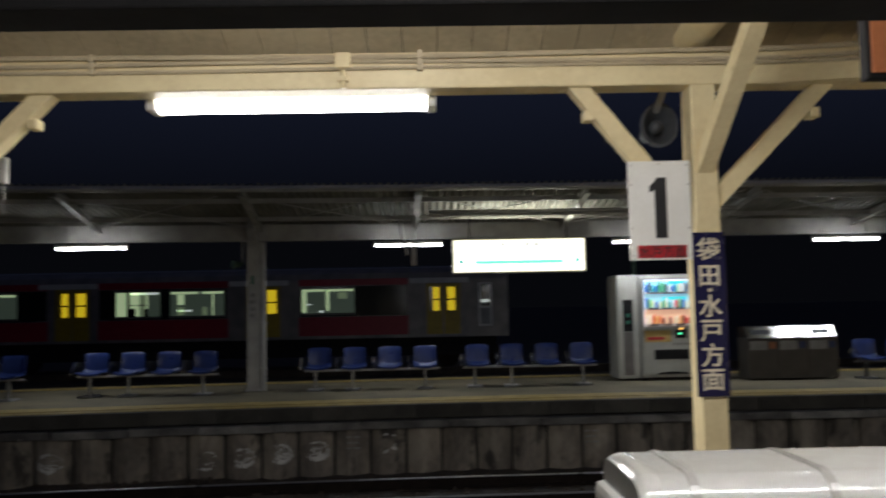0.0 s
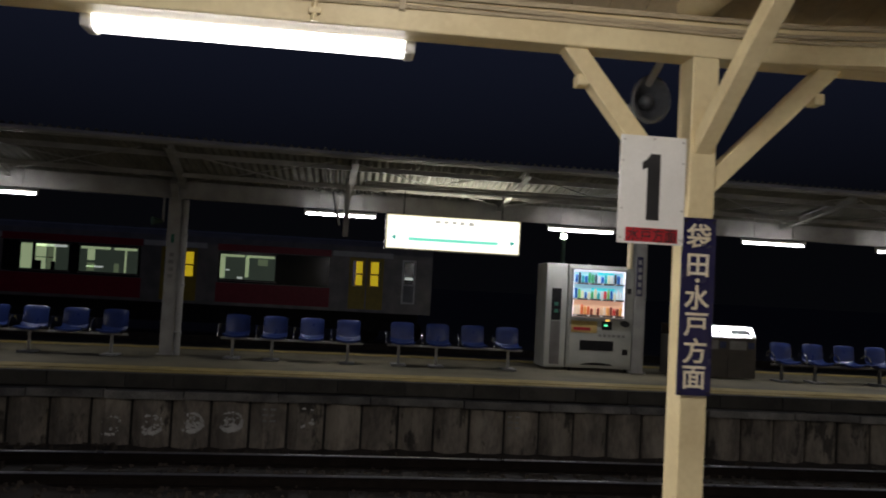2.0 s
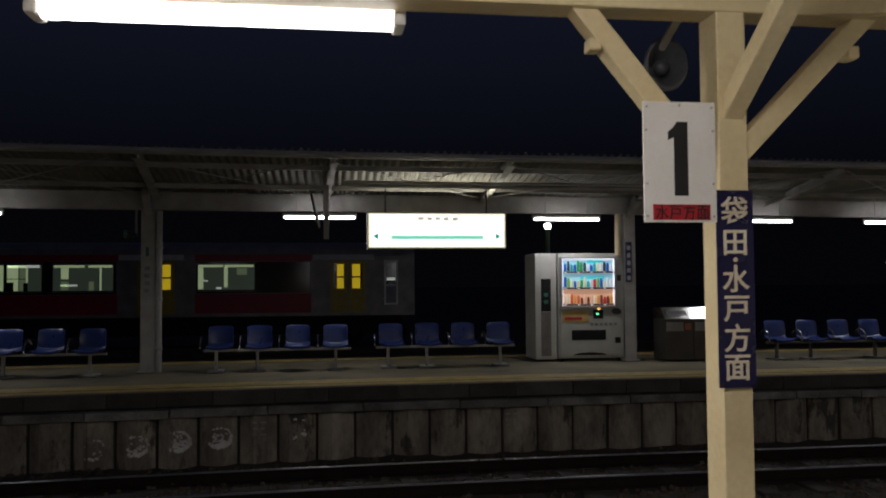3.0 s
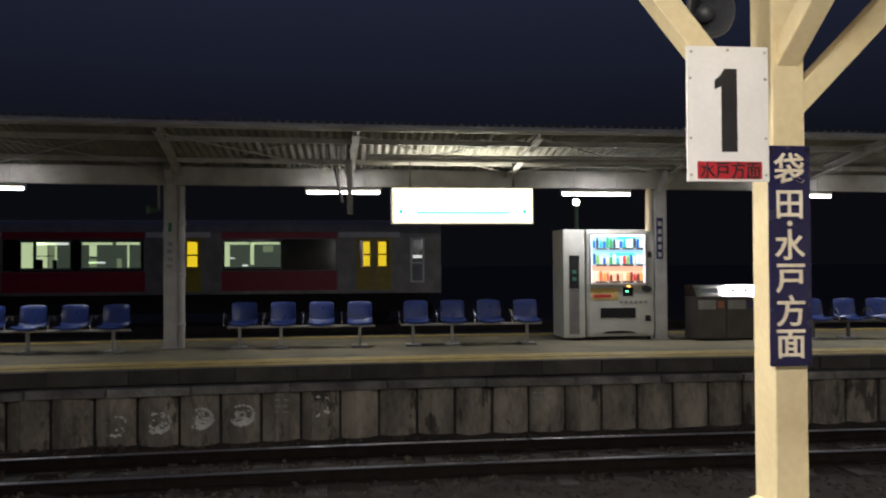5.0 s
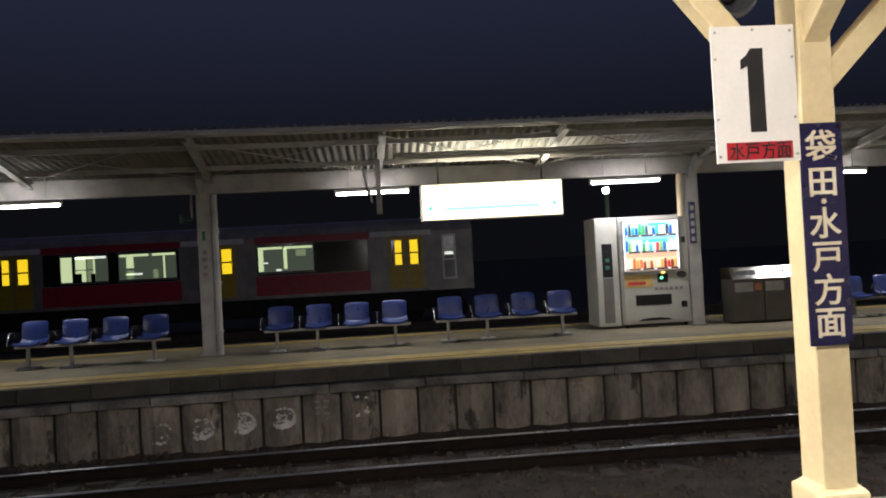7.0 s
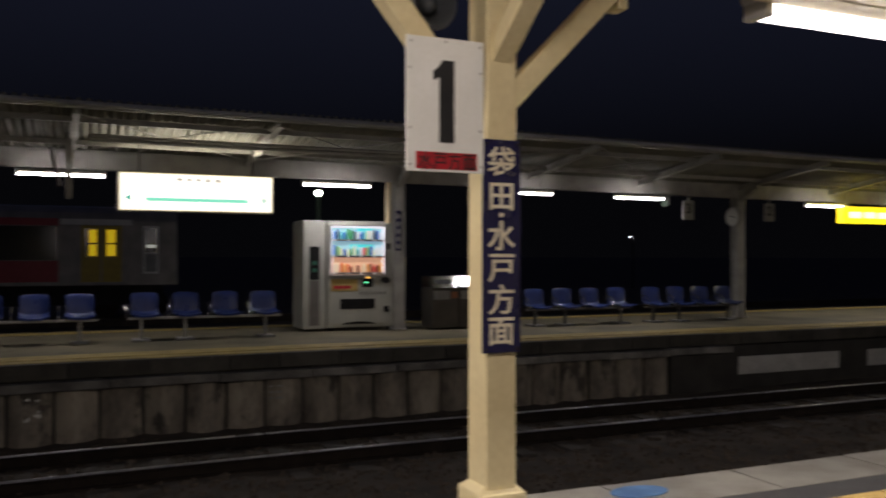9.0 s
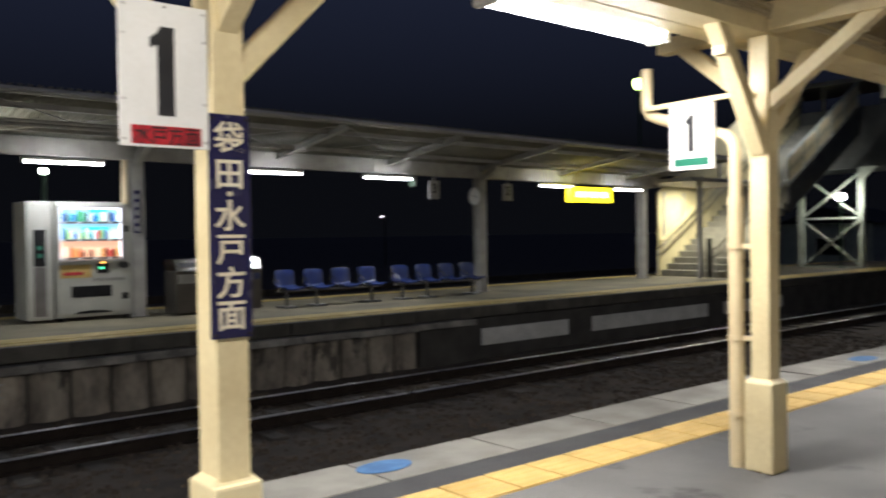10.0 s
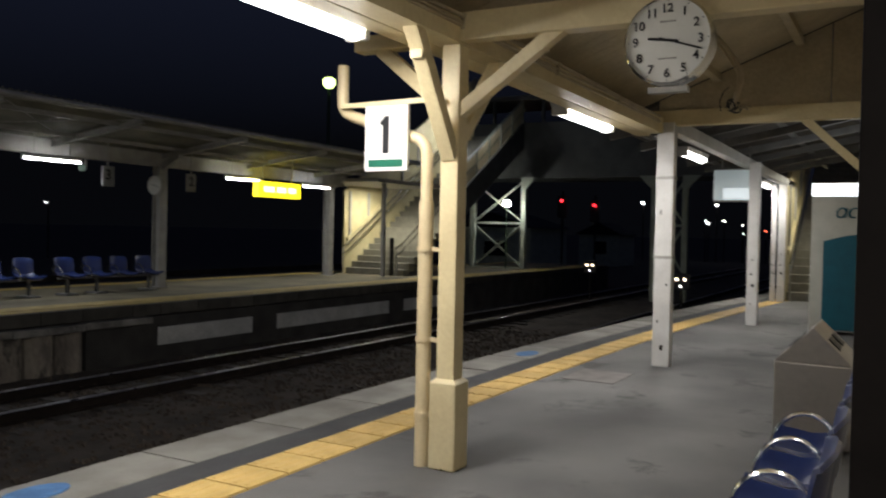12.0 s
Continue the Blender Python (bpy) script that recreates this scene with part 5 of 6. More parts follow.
M_TDIM2 = glow("cabin_half_light", (0.48, 0.62, 0.34), 0.16)
M_TYWIN = glow("door_window_light", (1.0, 0.70, 0.02), 0.5)
M_TWHITE = glow("cabin_white_and_reflection", (0.85, 0.95, 0.85), 0.5)


def railcar():
    t = thing("railcar", "stainless railcar with red bands and yellow doors, lit inside", "train", at=(0, TY, 0))
    L0, L1, z0 = -16.5, 3.31, 0.30

    def p(nm, lo, hi, m, lab="", par=None, bev=0.0):
        bm = B()
        box(bm, lo, hi, bev)
        return part(nm, bm, m, par or t, lab)
    bm = B()
    prof = [(0, z0), (0, 2.35), (0.06, 2.6), (0.3, 2.78), (1.4, 2.88), (2.5, 2.78), (2.74, 2.6), (2.8, 2.35), (2.8, z0)]
    prism(bm, prof, L1 - L0, Matrix(((0, 0, 1, L0), (1, 0, 0, 0), (0, 1, 0, 0), (0, 0, 0, 1))))
    part("body", bm, M_TRAIN, t)
    p("underframe", (L0 + 0.4, 0.3, -0.35), (L1 - 0.4, 2.5, z0 - 0.005), M_DARK)
    for x0, x1 in ((-16.0, -13.4), (1.0 - 0.2, 3.0)):
        for xx in (x0 + 0.35, x1 - 0.35):
            bm = B()
            rod(bm, (xx, 0.35, -0.33), (xx, 0.48, -0.33), 0.43, 20)
            part("wheel", bm, M_RAIL, t)
    doors = (-12.1, -5.39, 1.0)
    spans = ((-16.2, -12.95), (-11.2, -6.62), (-4.13, -0.25))
    for a, b in spans:
        p("red_band", (a, -0.008, 0.41), (b, 0.001, 1.08), M_TRED, "dark red lower band")
        p("upper_band", (a, -0.008, 2.18), (b, 0.001, 2.41), M_TRED, "dark red upper band")
        p("window_band", (a + 0.05, -0.006, 1.10), (b - 0.05, 0.001, 2.16), M_TGLASS, "dark window band")
    # lit panes of each window: from, to, lower and upper edge, light
    # some short white strips paint lamp reflections on the glass as glow
    cabin = {(-10.6, -8.99): ((0.04, 0.40, 1.22, 2.06, M_TWIN), (0.52, 0.86, 1.22, 2.06, M_TWIN), (0.90, 1.10, 1.22, 2.06, M_TDIM2), (0.52, 1.52, 1.98, 2.06, M_TWHITE), (1.10, 1.16, 1.22, 1.98, M_TWIN)),
             (-8.69, -6.73): ((0.06, 1.02, 1.98, 2.06, M_TWIN), (0.28, 0.52, 1.60, 1.97, M_TWIN), (0.28, 0.52, 1.24, 1.52, M_TDIM2), (0.26, 0.80, 1.36, 1.42, M_TWHITE), (1.14, 1.90, 1.98, 2.06, M_TWIN), (1.16, 1.32, 1.22, 1.52, M_TDIM2), (1.50, 1.56, 1.22, 1.97, M_TWIN)),
             (-4.05, -2.13): ((0.03, 0.20, 1.24, 1.97, M_TWIN), (0.03, 0.84, 1.98, 2.06, M_TWIN), (0.92, 1.86, 1.98, 2.06, M_TWIN), (0.20, 0.36, 1.50, 1.54, M_TWHITE), (0.88, 1.00, 1.30, 2.00, M_TWIN), (0.62, 0.80, 1.24, 1.30, M_TWHITE), (1.30, 1.64, 1.72, 1.94, M_TDIM2)),
             (-15.7, -14.0): ((0.04, 0.60, 1.22, 2.06, M_TWIN), (0.7, 1.6, 1.98, 2.06, M_TWIN))}
    for (a, b), panes in cabin.items():
        w = p("window", (a, -0.012, 1.18), (b, -0.005, 2.10), M_TGLASS, "window with lit cabin behind", bev=0.003)
        p("frame", (a - 0.03, -0.016, 2.10), (b + 0.03, -0.004, 2.13), M_TRAIN, "", w)
        p("frame", (a - 0.03, -0.016, 1.15), (b + 0.03, -0.004, 1.18), M_TRAIN, "", w)
        p("dim_pane", (a + 0.03, -0.0135, 1.21), (b - 0.03, -0.011, 2.07), M_TDIM, "dim cabin interior", w)
        for x0, x1, za, zb, m in panes:
            p("lit_pane", (a + x0, -0.0155, za), (a + x1, -0.0132, zb), m, "", w)
        if a == -10.6:
            for x0, za, x1, zb in ((0.50, 1.21, 0.72, 1.50), (1.02, 1.21, 1.16, 1.48)):
                p("seat_back", (a + x0, -0.018, za), (a + x1, -0.0153, zb), M_TGLASS, "dark seat back", w)
            p("rail", (a + 0.52, -0.018, 1.60), (a + 1.10, -0.0153, 1.625), M_TGLASS, "", w)
            p("mullion", (a + 0.42, -0.018, 1.18), (a + 0.50, -0.0132, 2.10), M_TGLASS, "", w)
    for c in doors:
        for s in (-1, 1):
            d = p("door", (c + s * 0.31 - 0.29, -0.014, 0.40), (c + s * 0.31 + 0.29, 0.001, 2.20), M_TYEL, "yellow sliding door leaf", bev=0.004)
            p("door_window", (c + s * 0.31 - 0.18, -0.018, 1.20), (c + s * 0.31 + 0.18, -0.013, 2.10), M_TGLASS, "", d)
            inner = 0.165 if c < 0 else 0.11
            p("lit_pane", (c + s * 0.31 - (0.06 if s < 0 else 0.165), -0.021, 1.23), (c + s * 0.31 + (0.165 if s < 0 else inner), -0.0175, 2.07), M_TYWIN, "yellow lit pane", d)
            p("glazing_bar", (c + s * 0.31 - 0.18, -0.024, 1.60), (c + s * 0.31 + 0.18, -0.0205, 1.65), M_TGLASS, "", d)
        for s in (-1, 1):
            p("side_panel", (c + s * 0.94 - 0.29, -0.007, 0.41), (c + s * 0.94 + 0.29, 0.001, 1.12), M_TRAIN, "plain steel panel beside the door")
        p("door_header", (c - 1.2, -0.01, 2.22), (c + 0.9, 0.001, 2.40), M_WHITE)
    cab = p("cab_door", (2.20, -0.012, 0.46), (2.78, 0.001, 2.26), M_TRAIN, "narrow cab door")
    p("frame", (2.25, -0.016, 0.66), (2.73, -0.011, 2.20), M_SIGNW, "", cab)
    p("cab_window", (2.31, -0.02, 1.35), (2.67, -0.0155, 2.14), M_TGLASS, "", cab)
    p("lit_pane", (2.34, -0.023, 1.5), (2.64, -0.0195, 1.60), M_TWHITE, "", cab)
    p("lower_panel", (2.31, -0.02, 0.72), (2.67, -0.0155, 1.30), M_PALE, "", cab)


railcar()
bm = B()
box(bm, (-60, TY + 0.3, GROUND_Z - 0.12), (60, TY + 2.5, RAIL_Z - 0.02))
solid("siding_bed", bm, M_DIRT, "dark ballast bed of the siding", "track bed", kind="structure")

# ---- stairs up to the footbridge from the island ----
M_STAIRC = mat("stair_cream", (0.58, 0.52, 0.31), (0.46, 0.40, 0.23), rough=0.6, scale=2, bump=0.12)
M_STEP = piece_mat("stair_step", (0.23, 0.22, 0.18), 0.12, rough=0.8, bump=0.25)
M_BRIDGE = mat("bridge_grey_paint", (0.105, 0.110, 0.108), (0.075, 0.08, 0.078), rough=0.6, scale=2, bump=0.12)
M_LATT = mat("pier_green_paint", (0.40, 0.44, 0.37), (0.30, 0.33, 0.27), rough=0.6, scale=3, bump=0.12)


# thin plastic fence sheet that lets light through
M_FENCE = bpy.data.materials.new("fence_sheet")
M_FENCE.use_nodes = True
fn, fl = M_FENCE.node_tree.nodes, M_FENCE.node_tree.links
fd, ft, fm, fz = fn.new("ShaderNodeBsdfDiffuse"), fn.new("ShaderNodeBsdfTranslucent"), fn.new("ShaderNodeMixShader"), fn.new("ShaderNodeTexNoise")
fr = fn.new("ShaderNodeValToRGB")
fz.inputs["Scale"].default_value = 3.0
fr.color_ramp.elements[0].color, fr.color_ramp.elements[1].color = (0.58, 0.54, 0.43, 1), (0.80, 0.75, 0.61, 1)
fl.new(fz.outputs["Fac"], fr.inputs[0])
for q in (fd, ft):
    fl.new(fr.outputs[0], q.inputs["Color"])
fl.new(fd.outputs[0], fm.inputs[1])
fl.new(ft.outputs[0], fm.inputs[2])
fl.new(fm.outputs[0], fn["Material Output"].inputs["Surface"])


def stairs(name, x0, ya, yb, n, label, near_from, near_mat):
    """A straight stair that climbs along +x between two side walls, with handrails."""
    t = thing(name, label, "staircase", "stairs to the footbridge", "structure", at=(x0, 0, 0))
    run, rise = 0.29, 0.17
    L, H = n * run, n * rise
    for i in range(n):
        bm = B()
        box(bm, (i * run, ya + 0.06, i * rise - 0.05 if i else 0.0), (i * run + run + 0.02, yb - 0.06, (i + 1) * rise), 0.008)
        part("step", bm, M_STEP, t)
    flat = Matrix(((1, 0, 0, 0), (0, 0, -1, 0), (0, 1, 0, 0), (0, 0, 0, 1)))
    bm = B()
    prism(bm, [(-0.1, 0), (0.6, 0), (L, H - 0.5), (L, H + 2.2), (-0.1, 2.35)], 0.06, Matrix.Translation((0, yb, 0)) @ flat)
    part("far_flank", bm, M_STAIRC, t, "cream side wall")
    bm = B()
    bar(bm, (0.0, yb - 0.09, 0.98), (L, yb - 0.09, H + 0.98), 0.07, 0.10, 0.006)
    part("ledge", bm, M_STAIRC, t)
    for k in range(5):
        xx = 0.15 + k * 0.95
        bm = B()
        box(bm, (xx - 0.04, yb - 0.10, xx / run * rise + 0.95), (xx + 0.04, yb - 0.055, 2.36 + max(0, xx - 1.2) * 0.6), 0.004)
        part("wall_batten", bm, M_STEELP, t)
    bm = B()
    h0 = near_from / run * rise
    prism(bm, [(near_from, h0 - 0.25), (L, H - 0.4), (L, H + 0.55), (near_from, h0 + 0.55)], 0.06, Matrix.Translation((0, ya + 0.06, 0)) @ flat)
    part("near_flank", bm, near_mat, t, "grey side wall")
    for yy in (ya + 0.12, yb - 0.16):
        for hh in (0.62, 0.82):
            bm = B()
            tube(bm, [(-0.35, yy, hh - 0.06), (-0.1, yy, hh + 0.02), (L, yy, H + hh + 0.02)], 0.022, 8)
            part("handrail", bm, M_CHROME, t, "bright metal handrail", smooth=True)
        bm = B()
        rod(bm, (-0.3, yy, 0), (-0.3, yy, 0.78), 0.02, 8)
        part("rail_post", bm, M_STEELP, t)
    k = 0
    while near_from + k * 0.9 < L:
        xx = near_from + k * 0.9
        z = xx / run * rise
        bm = B()
        box(bm, (xx - 0.03, ya, z + 0.5), (xx + 0.03, ya + 0.05, z + 1.35), 0.004)
        part("fence_post", bm, M_LATT, t)
        k += 1
    k = 0
    while near_from + (k + 1) * 0.9 < L:
        xa, xb = near_from + k * 0.9 + 0.06, near_from + (k + 1) * 0.9 - 0.06
        za, zb = xa / run * rise, xb / run * rise
        bm = B()
        prism(bm, [(xa, za + 0.60), (xb, zb + 0.60), (xb, zb + 1.28), (xa, za + 1.28)], 0.012, Matrix.Translation((0, ya + 0.04, 0)) @ flat)
        part("fence_panel", bm, M_FENCE, t, "pale fence panel")
        k += 1
    for hh in (0.95, 1.35):
        bm = B()
        bar(bm, (near_from, ya + 0.025, h0 + hh), (L, ya + 0.025, H + hh), 0.04, 0.04)
        part("fence_rail", bm, M_LATT, t)
    return t


stairs("stairs_island", 20.4, 13.95, 16.02, 28, "lit concrete stairs with cream walls climbing to the footbridge", 3.4, M_BRIDGE)
stairs("stairs_near", 18.9, 2.55, 4.06, 28, "narrow stairs with metal handrail up to the footbridge", 2.6, M_BRIDGE)
for x, y in ((19.7, 14.25),):
    bm = B()
    box(bm, (x - 0.05, y - 0.05, 0), (x + 0.05, y + 0.05, 2.6), 0.006)
    solid("stair_post", bm, M_STEELP, "grey post at the stair foot", "post", "stair posts")
bm = B()
box(bm, (19.0, 14.0, 2.52), (22.5, 16.4, 2.62), 0.01)
solid("stair_canopy", bm, M_STEELP, "grey flat canopy over the stair foot", "canopy", kind="structure")
# lights added over the stairs, not seen there; the first backlights the fence
lamp_fitting(24.6, 25.75, 15.0, 5.15, 50.0, far=True)
area_light("added_stair_light", (21.0, 15.0, 2.45), 1.1, 0.08, 85.0, (1.0, 0.94, 0.76))
area_light("added_stair_light", (19.2, 3.5, 2.55), 1.1, 0.08, 26.0, (1.0, 0.94, 0.76))
bm = B()
box(bm, (19.95, 14.12, 0.02), (20.05, 14.2, 1.05), 0.01)
solid("stair_notice", bm, M_DARK, "small dark notice by the handrail", "notice")

# footbridge
t = thing("footbridge", "dark grey covered footbridge crossing over the tracks", "footbridge", kind="structure", at=(28.4, 0, 0))
bm = B()
box(bm, (0, -4, 3.22), (2.4, 17, 3.55), 0.01)
part("deck", bm, M_BRIDGE, t)
for x0 in (0.0, 2.3):
    bm = B()
    box(bm, (x0, -4, 3.55), (x0 + 0.1, 17, 5.2))
    part("side_wall", bm, M_BRIDGE, t)
bm = B()
box(bm, (-0.2, -4, 6.0), (2.6, 17, 6.15))
part("roof", bm, M_BRIDGE, t)
for k in range(11):
    bm = B()
    box(bm, (0.0, -3.9 + k * 1.9, 5.2), (0.1, -3.8 + k * 1.9, 6.0))
    part("window_post", bm, M_BRIDGE, t)
# lattice pier by the island stair and a second one near the tracks
for py, grey in ((14.72, 0), (8.6, 1), (2.2, 1)):
    t = thing("lattice_pier", "green-grey steel lattice pier carrying the footbridge", "pier", "piers of the footbridge", "structure", at=(28.0, py, 0))
    hw = 1.0 if not grey else 0.5
    for s in (-1, 1):
        bm = B()
        box(bm, (-0.09, s * hw - 0.09, -0.9), (0.09, s * hw + 0.09, 3.22), 0.008)
        part("leg", bm, M_LATT, t)
        bm = B()
        prism(bm, [(0, 2.7), (0, 3.22), (s * 0.5, 3.22)], 0.02, Matrix(((0, 0, 1, -0.1), (1, 0, 0, s * hw), (0, 1, 0, 0), (0, 0, 0, 1))))
        part("gusset", bm, M_LATT, t)
    for za, zb in ((0.0, 1.6), (1.6, 3.1)):
        for s in (-1, 1):
            bm = B()
            bar(bm, (0, -s * hw, za), (0.02 * s, s * hw, zb), 0.08, 0.05)
            part("diagonal", bm, M_LATT, t)
        bm = B()
        bar(bm, (0, -hw, za), (0, hw, za), 0.08, 0.08)
        part("cross_bar", bm, M_LATT, t)
globe_lamp(27.4, 14.12, 2.29, 0.13, 110, "bright white globe lamp under the footbridge", 0.03, (1.0, 0.98, 0.9), GROUND_Z - 0.12)

# ---- canopy beyond the white column ----
M_FARCAN = mat("canopy_steel_grey", (0.20, 0.195, 0.185), (0.13, 0.125, 0.12), rough=0.6, scale=4, bump=0.15, spots=(0.07, 0.05, 0.04), spot_at=0.64, spot_scale=5)
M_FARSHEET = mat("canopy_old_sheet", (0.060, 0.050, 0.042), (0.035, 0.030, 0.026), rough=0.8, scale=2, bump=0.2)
far_canopy = thing("steel_canopy", "pale steel canopy further along the near platform", "canopy", kind="structure")
bm = B()
box(bm, (8.95, 4.0, 2.32), (20, 4.12, 2.46), 0.008)
part("long_beam", bm, M_WHITE, far_canopy)
for x in (9.9, 11.2, 12.5, 13.8, 15.1, 16.4, 17.7):
    bm = B()
    bar(bm, (x, 4.9, 2.38), (x, 1.94, 2.95), 0.07, 0.10, 0.004)
    part("rafter", bm, M_FARCAN, far_canopy)
for y, z in ((4.8, 2.48), (3.4, 2.74), (2.5, 2.92)):
    bm = B()
    box(bm, (8.95, y - 0.03, z), (20, y + 0.03, z + 0.06), 0.004)
    part("purlin", bm, M_FARCAN, far_canopy)
bm = B()
prism(bm, [(1.94, 3.10), (5.0, 2.51), (5.0, 2.53), (1.94, 3.12)], 11.0, Matrix(((0, 0, 1, 8.95), (1, 0, 0, 0), (0, 1, 0, 0), (0, 0, 0, 1))))
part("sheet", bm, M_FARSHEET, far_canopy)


def white_post(x, y, label, w=0.15, h=2.34):
    t = thing("steel_post", label, "post", "white posts of the near platform", at=(x, y, 0))
    bm = B()
    box(bm, (-w / 2, -w / 2, 0), (w / 2, w / 2, h), 0.006)
    part("shaft", bm, M_WHITE, t)
    for zz, yy, cw, chh in ((0.30, 0.02, 0.012, 0.016), (0.55, -0.01, 0.018, 0.045), (0.72, 0.01, 0.014, 0.03), (0.93, 0.0, 0.010, 0.02)):
        bm = B()
        box(bm, (-w / 2 - 0.002, yy - cw, zz), (-w / 2 + 0.001, yy + cw, zz + chh), 0.001)
        part("chip", bm, M_RAIL, t, "rusty chipped patch")
    return t


white_post(13.37, 3.83, "pale steel post with rusty chips on the platform")
white_post(18.4, 4.20, "slim white pipe post at the stair foot", 0.085)
white_post(18.4, 4.045, "broader white post at the stair foot", 0.14)
for x0, x1 in ((11.15, 12.35), (17.5, 18.7)):
    lamp_fitting(x0, x1, 4.37, 2.37, TUBE_POWER)
t = thing("hanging_sign_box", "pale bluish translucent sign box hanging from the steel canopy", "sign", at=(14.0, 4.21, 1.80))
bm = B()
box(bm, (-0.10, -0.31, 0), (0.10, 0.31, 0.50), 0.012)
part("box", bm, M_PALE, t)
bm = B()
box(bm, (-0.104, -0.30, 0.02), (-0.099, 0.30, 0.48), 0.004)
part("lit_face", bm, glow("sign_glow_face", (0.66, 0.76, 0.78), 0.22), t, "faintly lit pale face")
# glowing plate that paints the lamp's reflection on the face
bm = B()
box(bm, (-0.108, -0.28, 0.04), (-0.1035, 0.16, 0.20), 0.002)
part("reflection_patch", bm, glow("sign_lamp_reflection", (0.8, 0.92, 0.95), 0.7), t, "glowing patch painted as reflected lamp light")
for yy in (-0.2, 0.2):
    bm = B()
    rod(bm, (0, yy, 0.50), (0, yy, 0.84), 0.015, 8)
    part("hanger", bm, M_STEELP, t)
# inner post row with strut at the gable
t = thing("wall_post", "cream timber post with strut against the station wall", "post", at=(8.76, 2.06, 0))
bm = B()
box(bm, (-0.06, -0.06, 0), (0.06, 0.06, 2.25), 0.006)
part("shaft", bm, M_CREAM, t)
bm = B()
bar(bm, (0, 0.05, 1.72), (0, 0.72, 2.36), 0.07, 0.07, 0.004, up=(1, 0, 0))
part("strut", bm, M_CREAM, t)

# ---- signals and distant lights ----
def shunting_signal(x, y, z, label):
    t = thing("ground_signal", label, "signal", "shunting signals", at=(x, y, z))
    bm = B()
    box(bm, (-0.05, -0.22, -0.26), (0.12, 0.22, 0.16), 0.03)
    part("housing", bm, M_BLACK, t)
    for nm, yy, zz in (("lamp", 0.10, 0.0), ("lamp", -0.10, 0.0), ("lamp", -0.0, -0.17)):
        bm = B()
        rod(bm, (-0.075, yy, zz), (-0.05, yy, zz), 0.032 if zz == 0 else 0.022, 14)
        part(nm, bm, glow("signal_lamp", (1.0, 0.78, 0.55) if zz == 0 else (1.0, 0.95, 0.9), 9.0), t, "lit lens")
    bm = B()
    rod(bm, (0.03, 0, -0.26), (0.03, 0, GROUND_Z - 0.12 - z), 0.05, 10)
    part("post", bm, M_DARK, t)


shunting_signal(27.0, 10.89, 0.25, "low black shunting signal with three lit lamps beside the far track")
shunting_signal(22.0, 6.81, 0.17, "low black shunting signal with three lit lamps on the near track")


def red_signal(x, y, z):
    t = thing("colour_signal", "dark railway signal on a mast showing red", "signal", "red signals", at=(x, y, 0))
    bm = B()
    rod(bm, (0.1, 0, GROUND_Z - 0.12), (0.1, 0, z + 0.5), 0.06, 10)
    part("mast", bm, M_DARK, t)
    bm = B()
    box(bm, (-0.05, -0.25, z - 0.9), (0.06, 0.25, z + 0.3), 0.05)
    part("head", bm, M_BLACK, t)
    bm = B()
    rod(bm, (-0.12, 0, z), (-0.05, 0, z), 0.075, 16)
    part("lens", bm, glow("red_lens", (1.0, 0.02, 0.03), 7.0), t, "red lit lens")


red_signal(42.5, 17.785, 3.0)
red_signal(43.1, 16.18, 2.787)
for px, py, pz, r, c, s in ((77.5, 23.1, 4.25, 0.2, (1, 1, 1), 25), (79.0, 16.8, 4.16, 0.16, (1, 1, 0.95), 18), (78.9, 17.75, 2.72, 0.11, (0.9, 1, 0.9), 10), (79.0, 17.5, 2.5, 0.17, (0.9, 1, 0.9), 12), (79.1, 16.12, 2.69, 0.14, (1, 0.95, 0.8), 10), (79.3, 14.6, 2.35, 0.10, (1, 1, 0.9), 8), (79.4, 14.5, 1.6, 0.10, (0.9, 1, 0.85), 5), (79.7, 12.65, 1.85, 0.10, (1, 0.1, 0.05), 8), (79.9, 12.2, 1.55, 0.09, (1, 0.9, 0.75), 6), (35.6, 50.3, 2.6, 0.07, (1, 1, 1), 12)):
    t = thing("distant_light", "small distant town light on a dark pole", "street lamp", "town lights", at=(px, py, 0))
    bm = B()
    bmesh.ops.create_uvsphere(bm, u_segments=12, v_segments=8, radius=r * 0.62, matrix=Matrix.Translation((0, 0, pz)))
    part("bulb", bm, glow("town_light", c, s), t, "lit bulb")
    bm = B()
    rod(bm, (0.2, 0, GROUND_Z - 0.12), (0.2, 0, pz + r), 0.05, 8)
    part("pole", bm, M_DARK, t)
# low dark huts and hedge beyond the bridge
for x, y, w, d, h in ((46, 21, 6, 5, 2.6), (60, 20, 4, 3, 2.3)):
    t = thing("hut", "low dark railway hut beyond the footbridge", "hut", "railway huts", at=(x, y, GROUND_Z - 0.12))
    bm = B()
    box(bm, (0, 0, 0), (w, d, h), 0.02)
    part("wall", bm, M_LATT, t)
    bm = B()
    prism(bm, [(-0.3, h), (d + 0.3, h), (d / 2, h + 0.9)], w + 0.4, Matrix(((0, 0, 1, -0.2), (1, 0, 0, 0), (0, 1, 0, 0), (0, 0, 0, 1))))
    part("roof", bm, M_DARK, t)
    bm = B()
    box(bm, (-0.03, d * 0.3, 0.9), (0.0, d * 0.6, 1.8))
    part("window", bm, M_TGLASS, t)

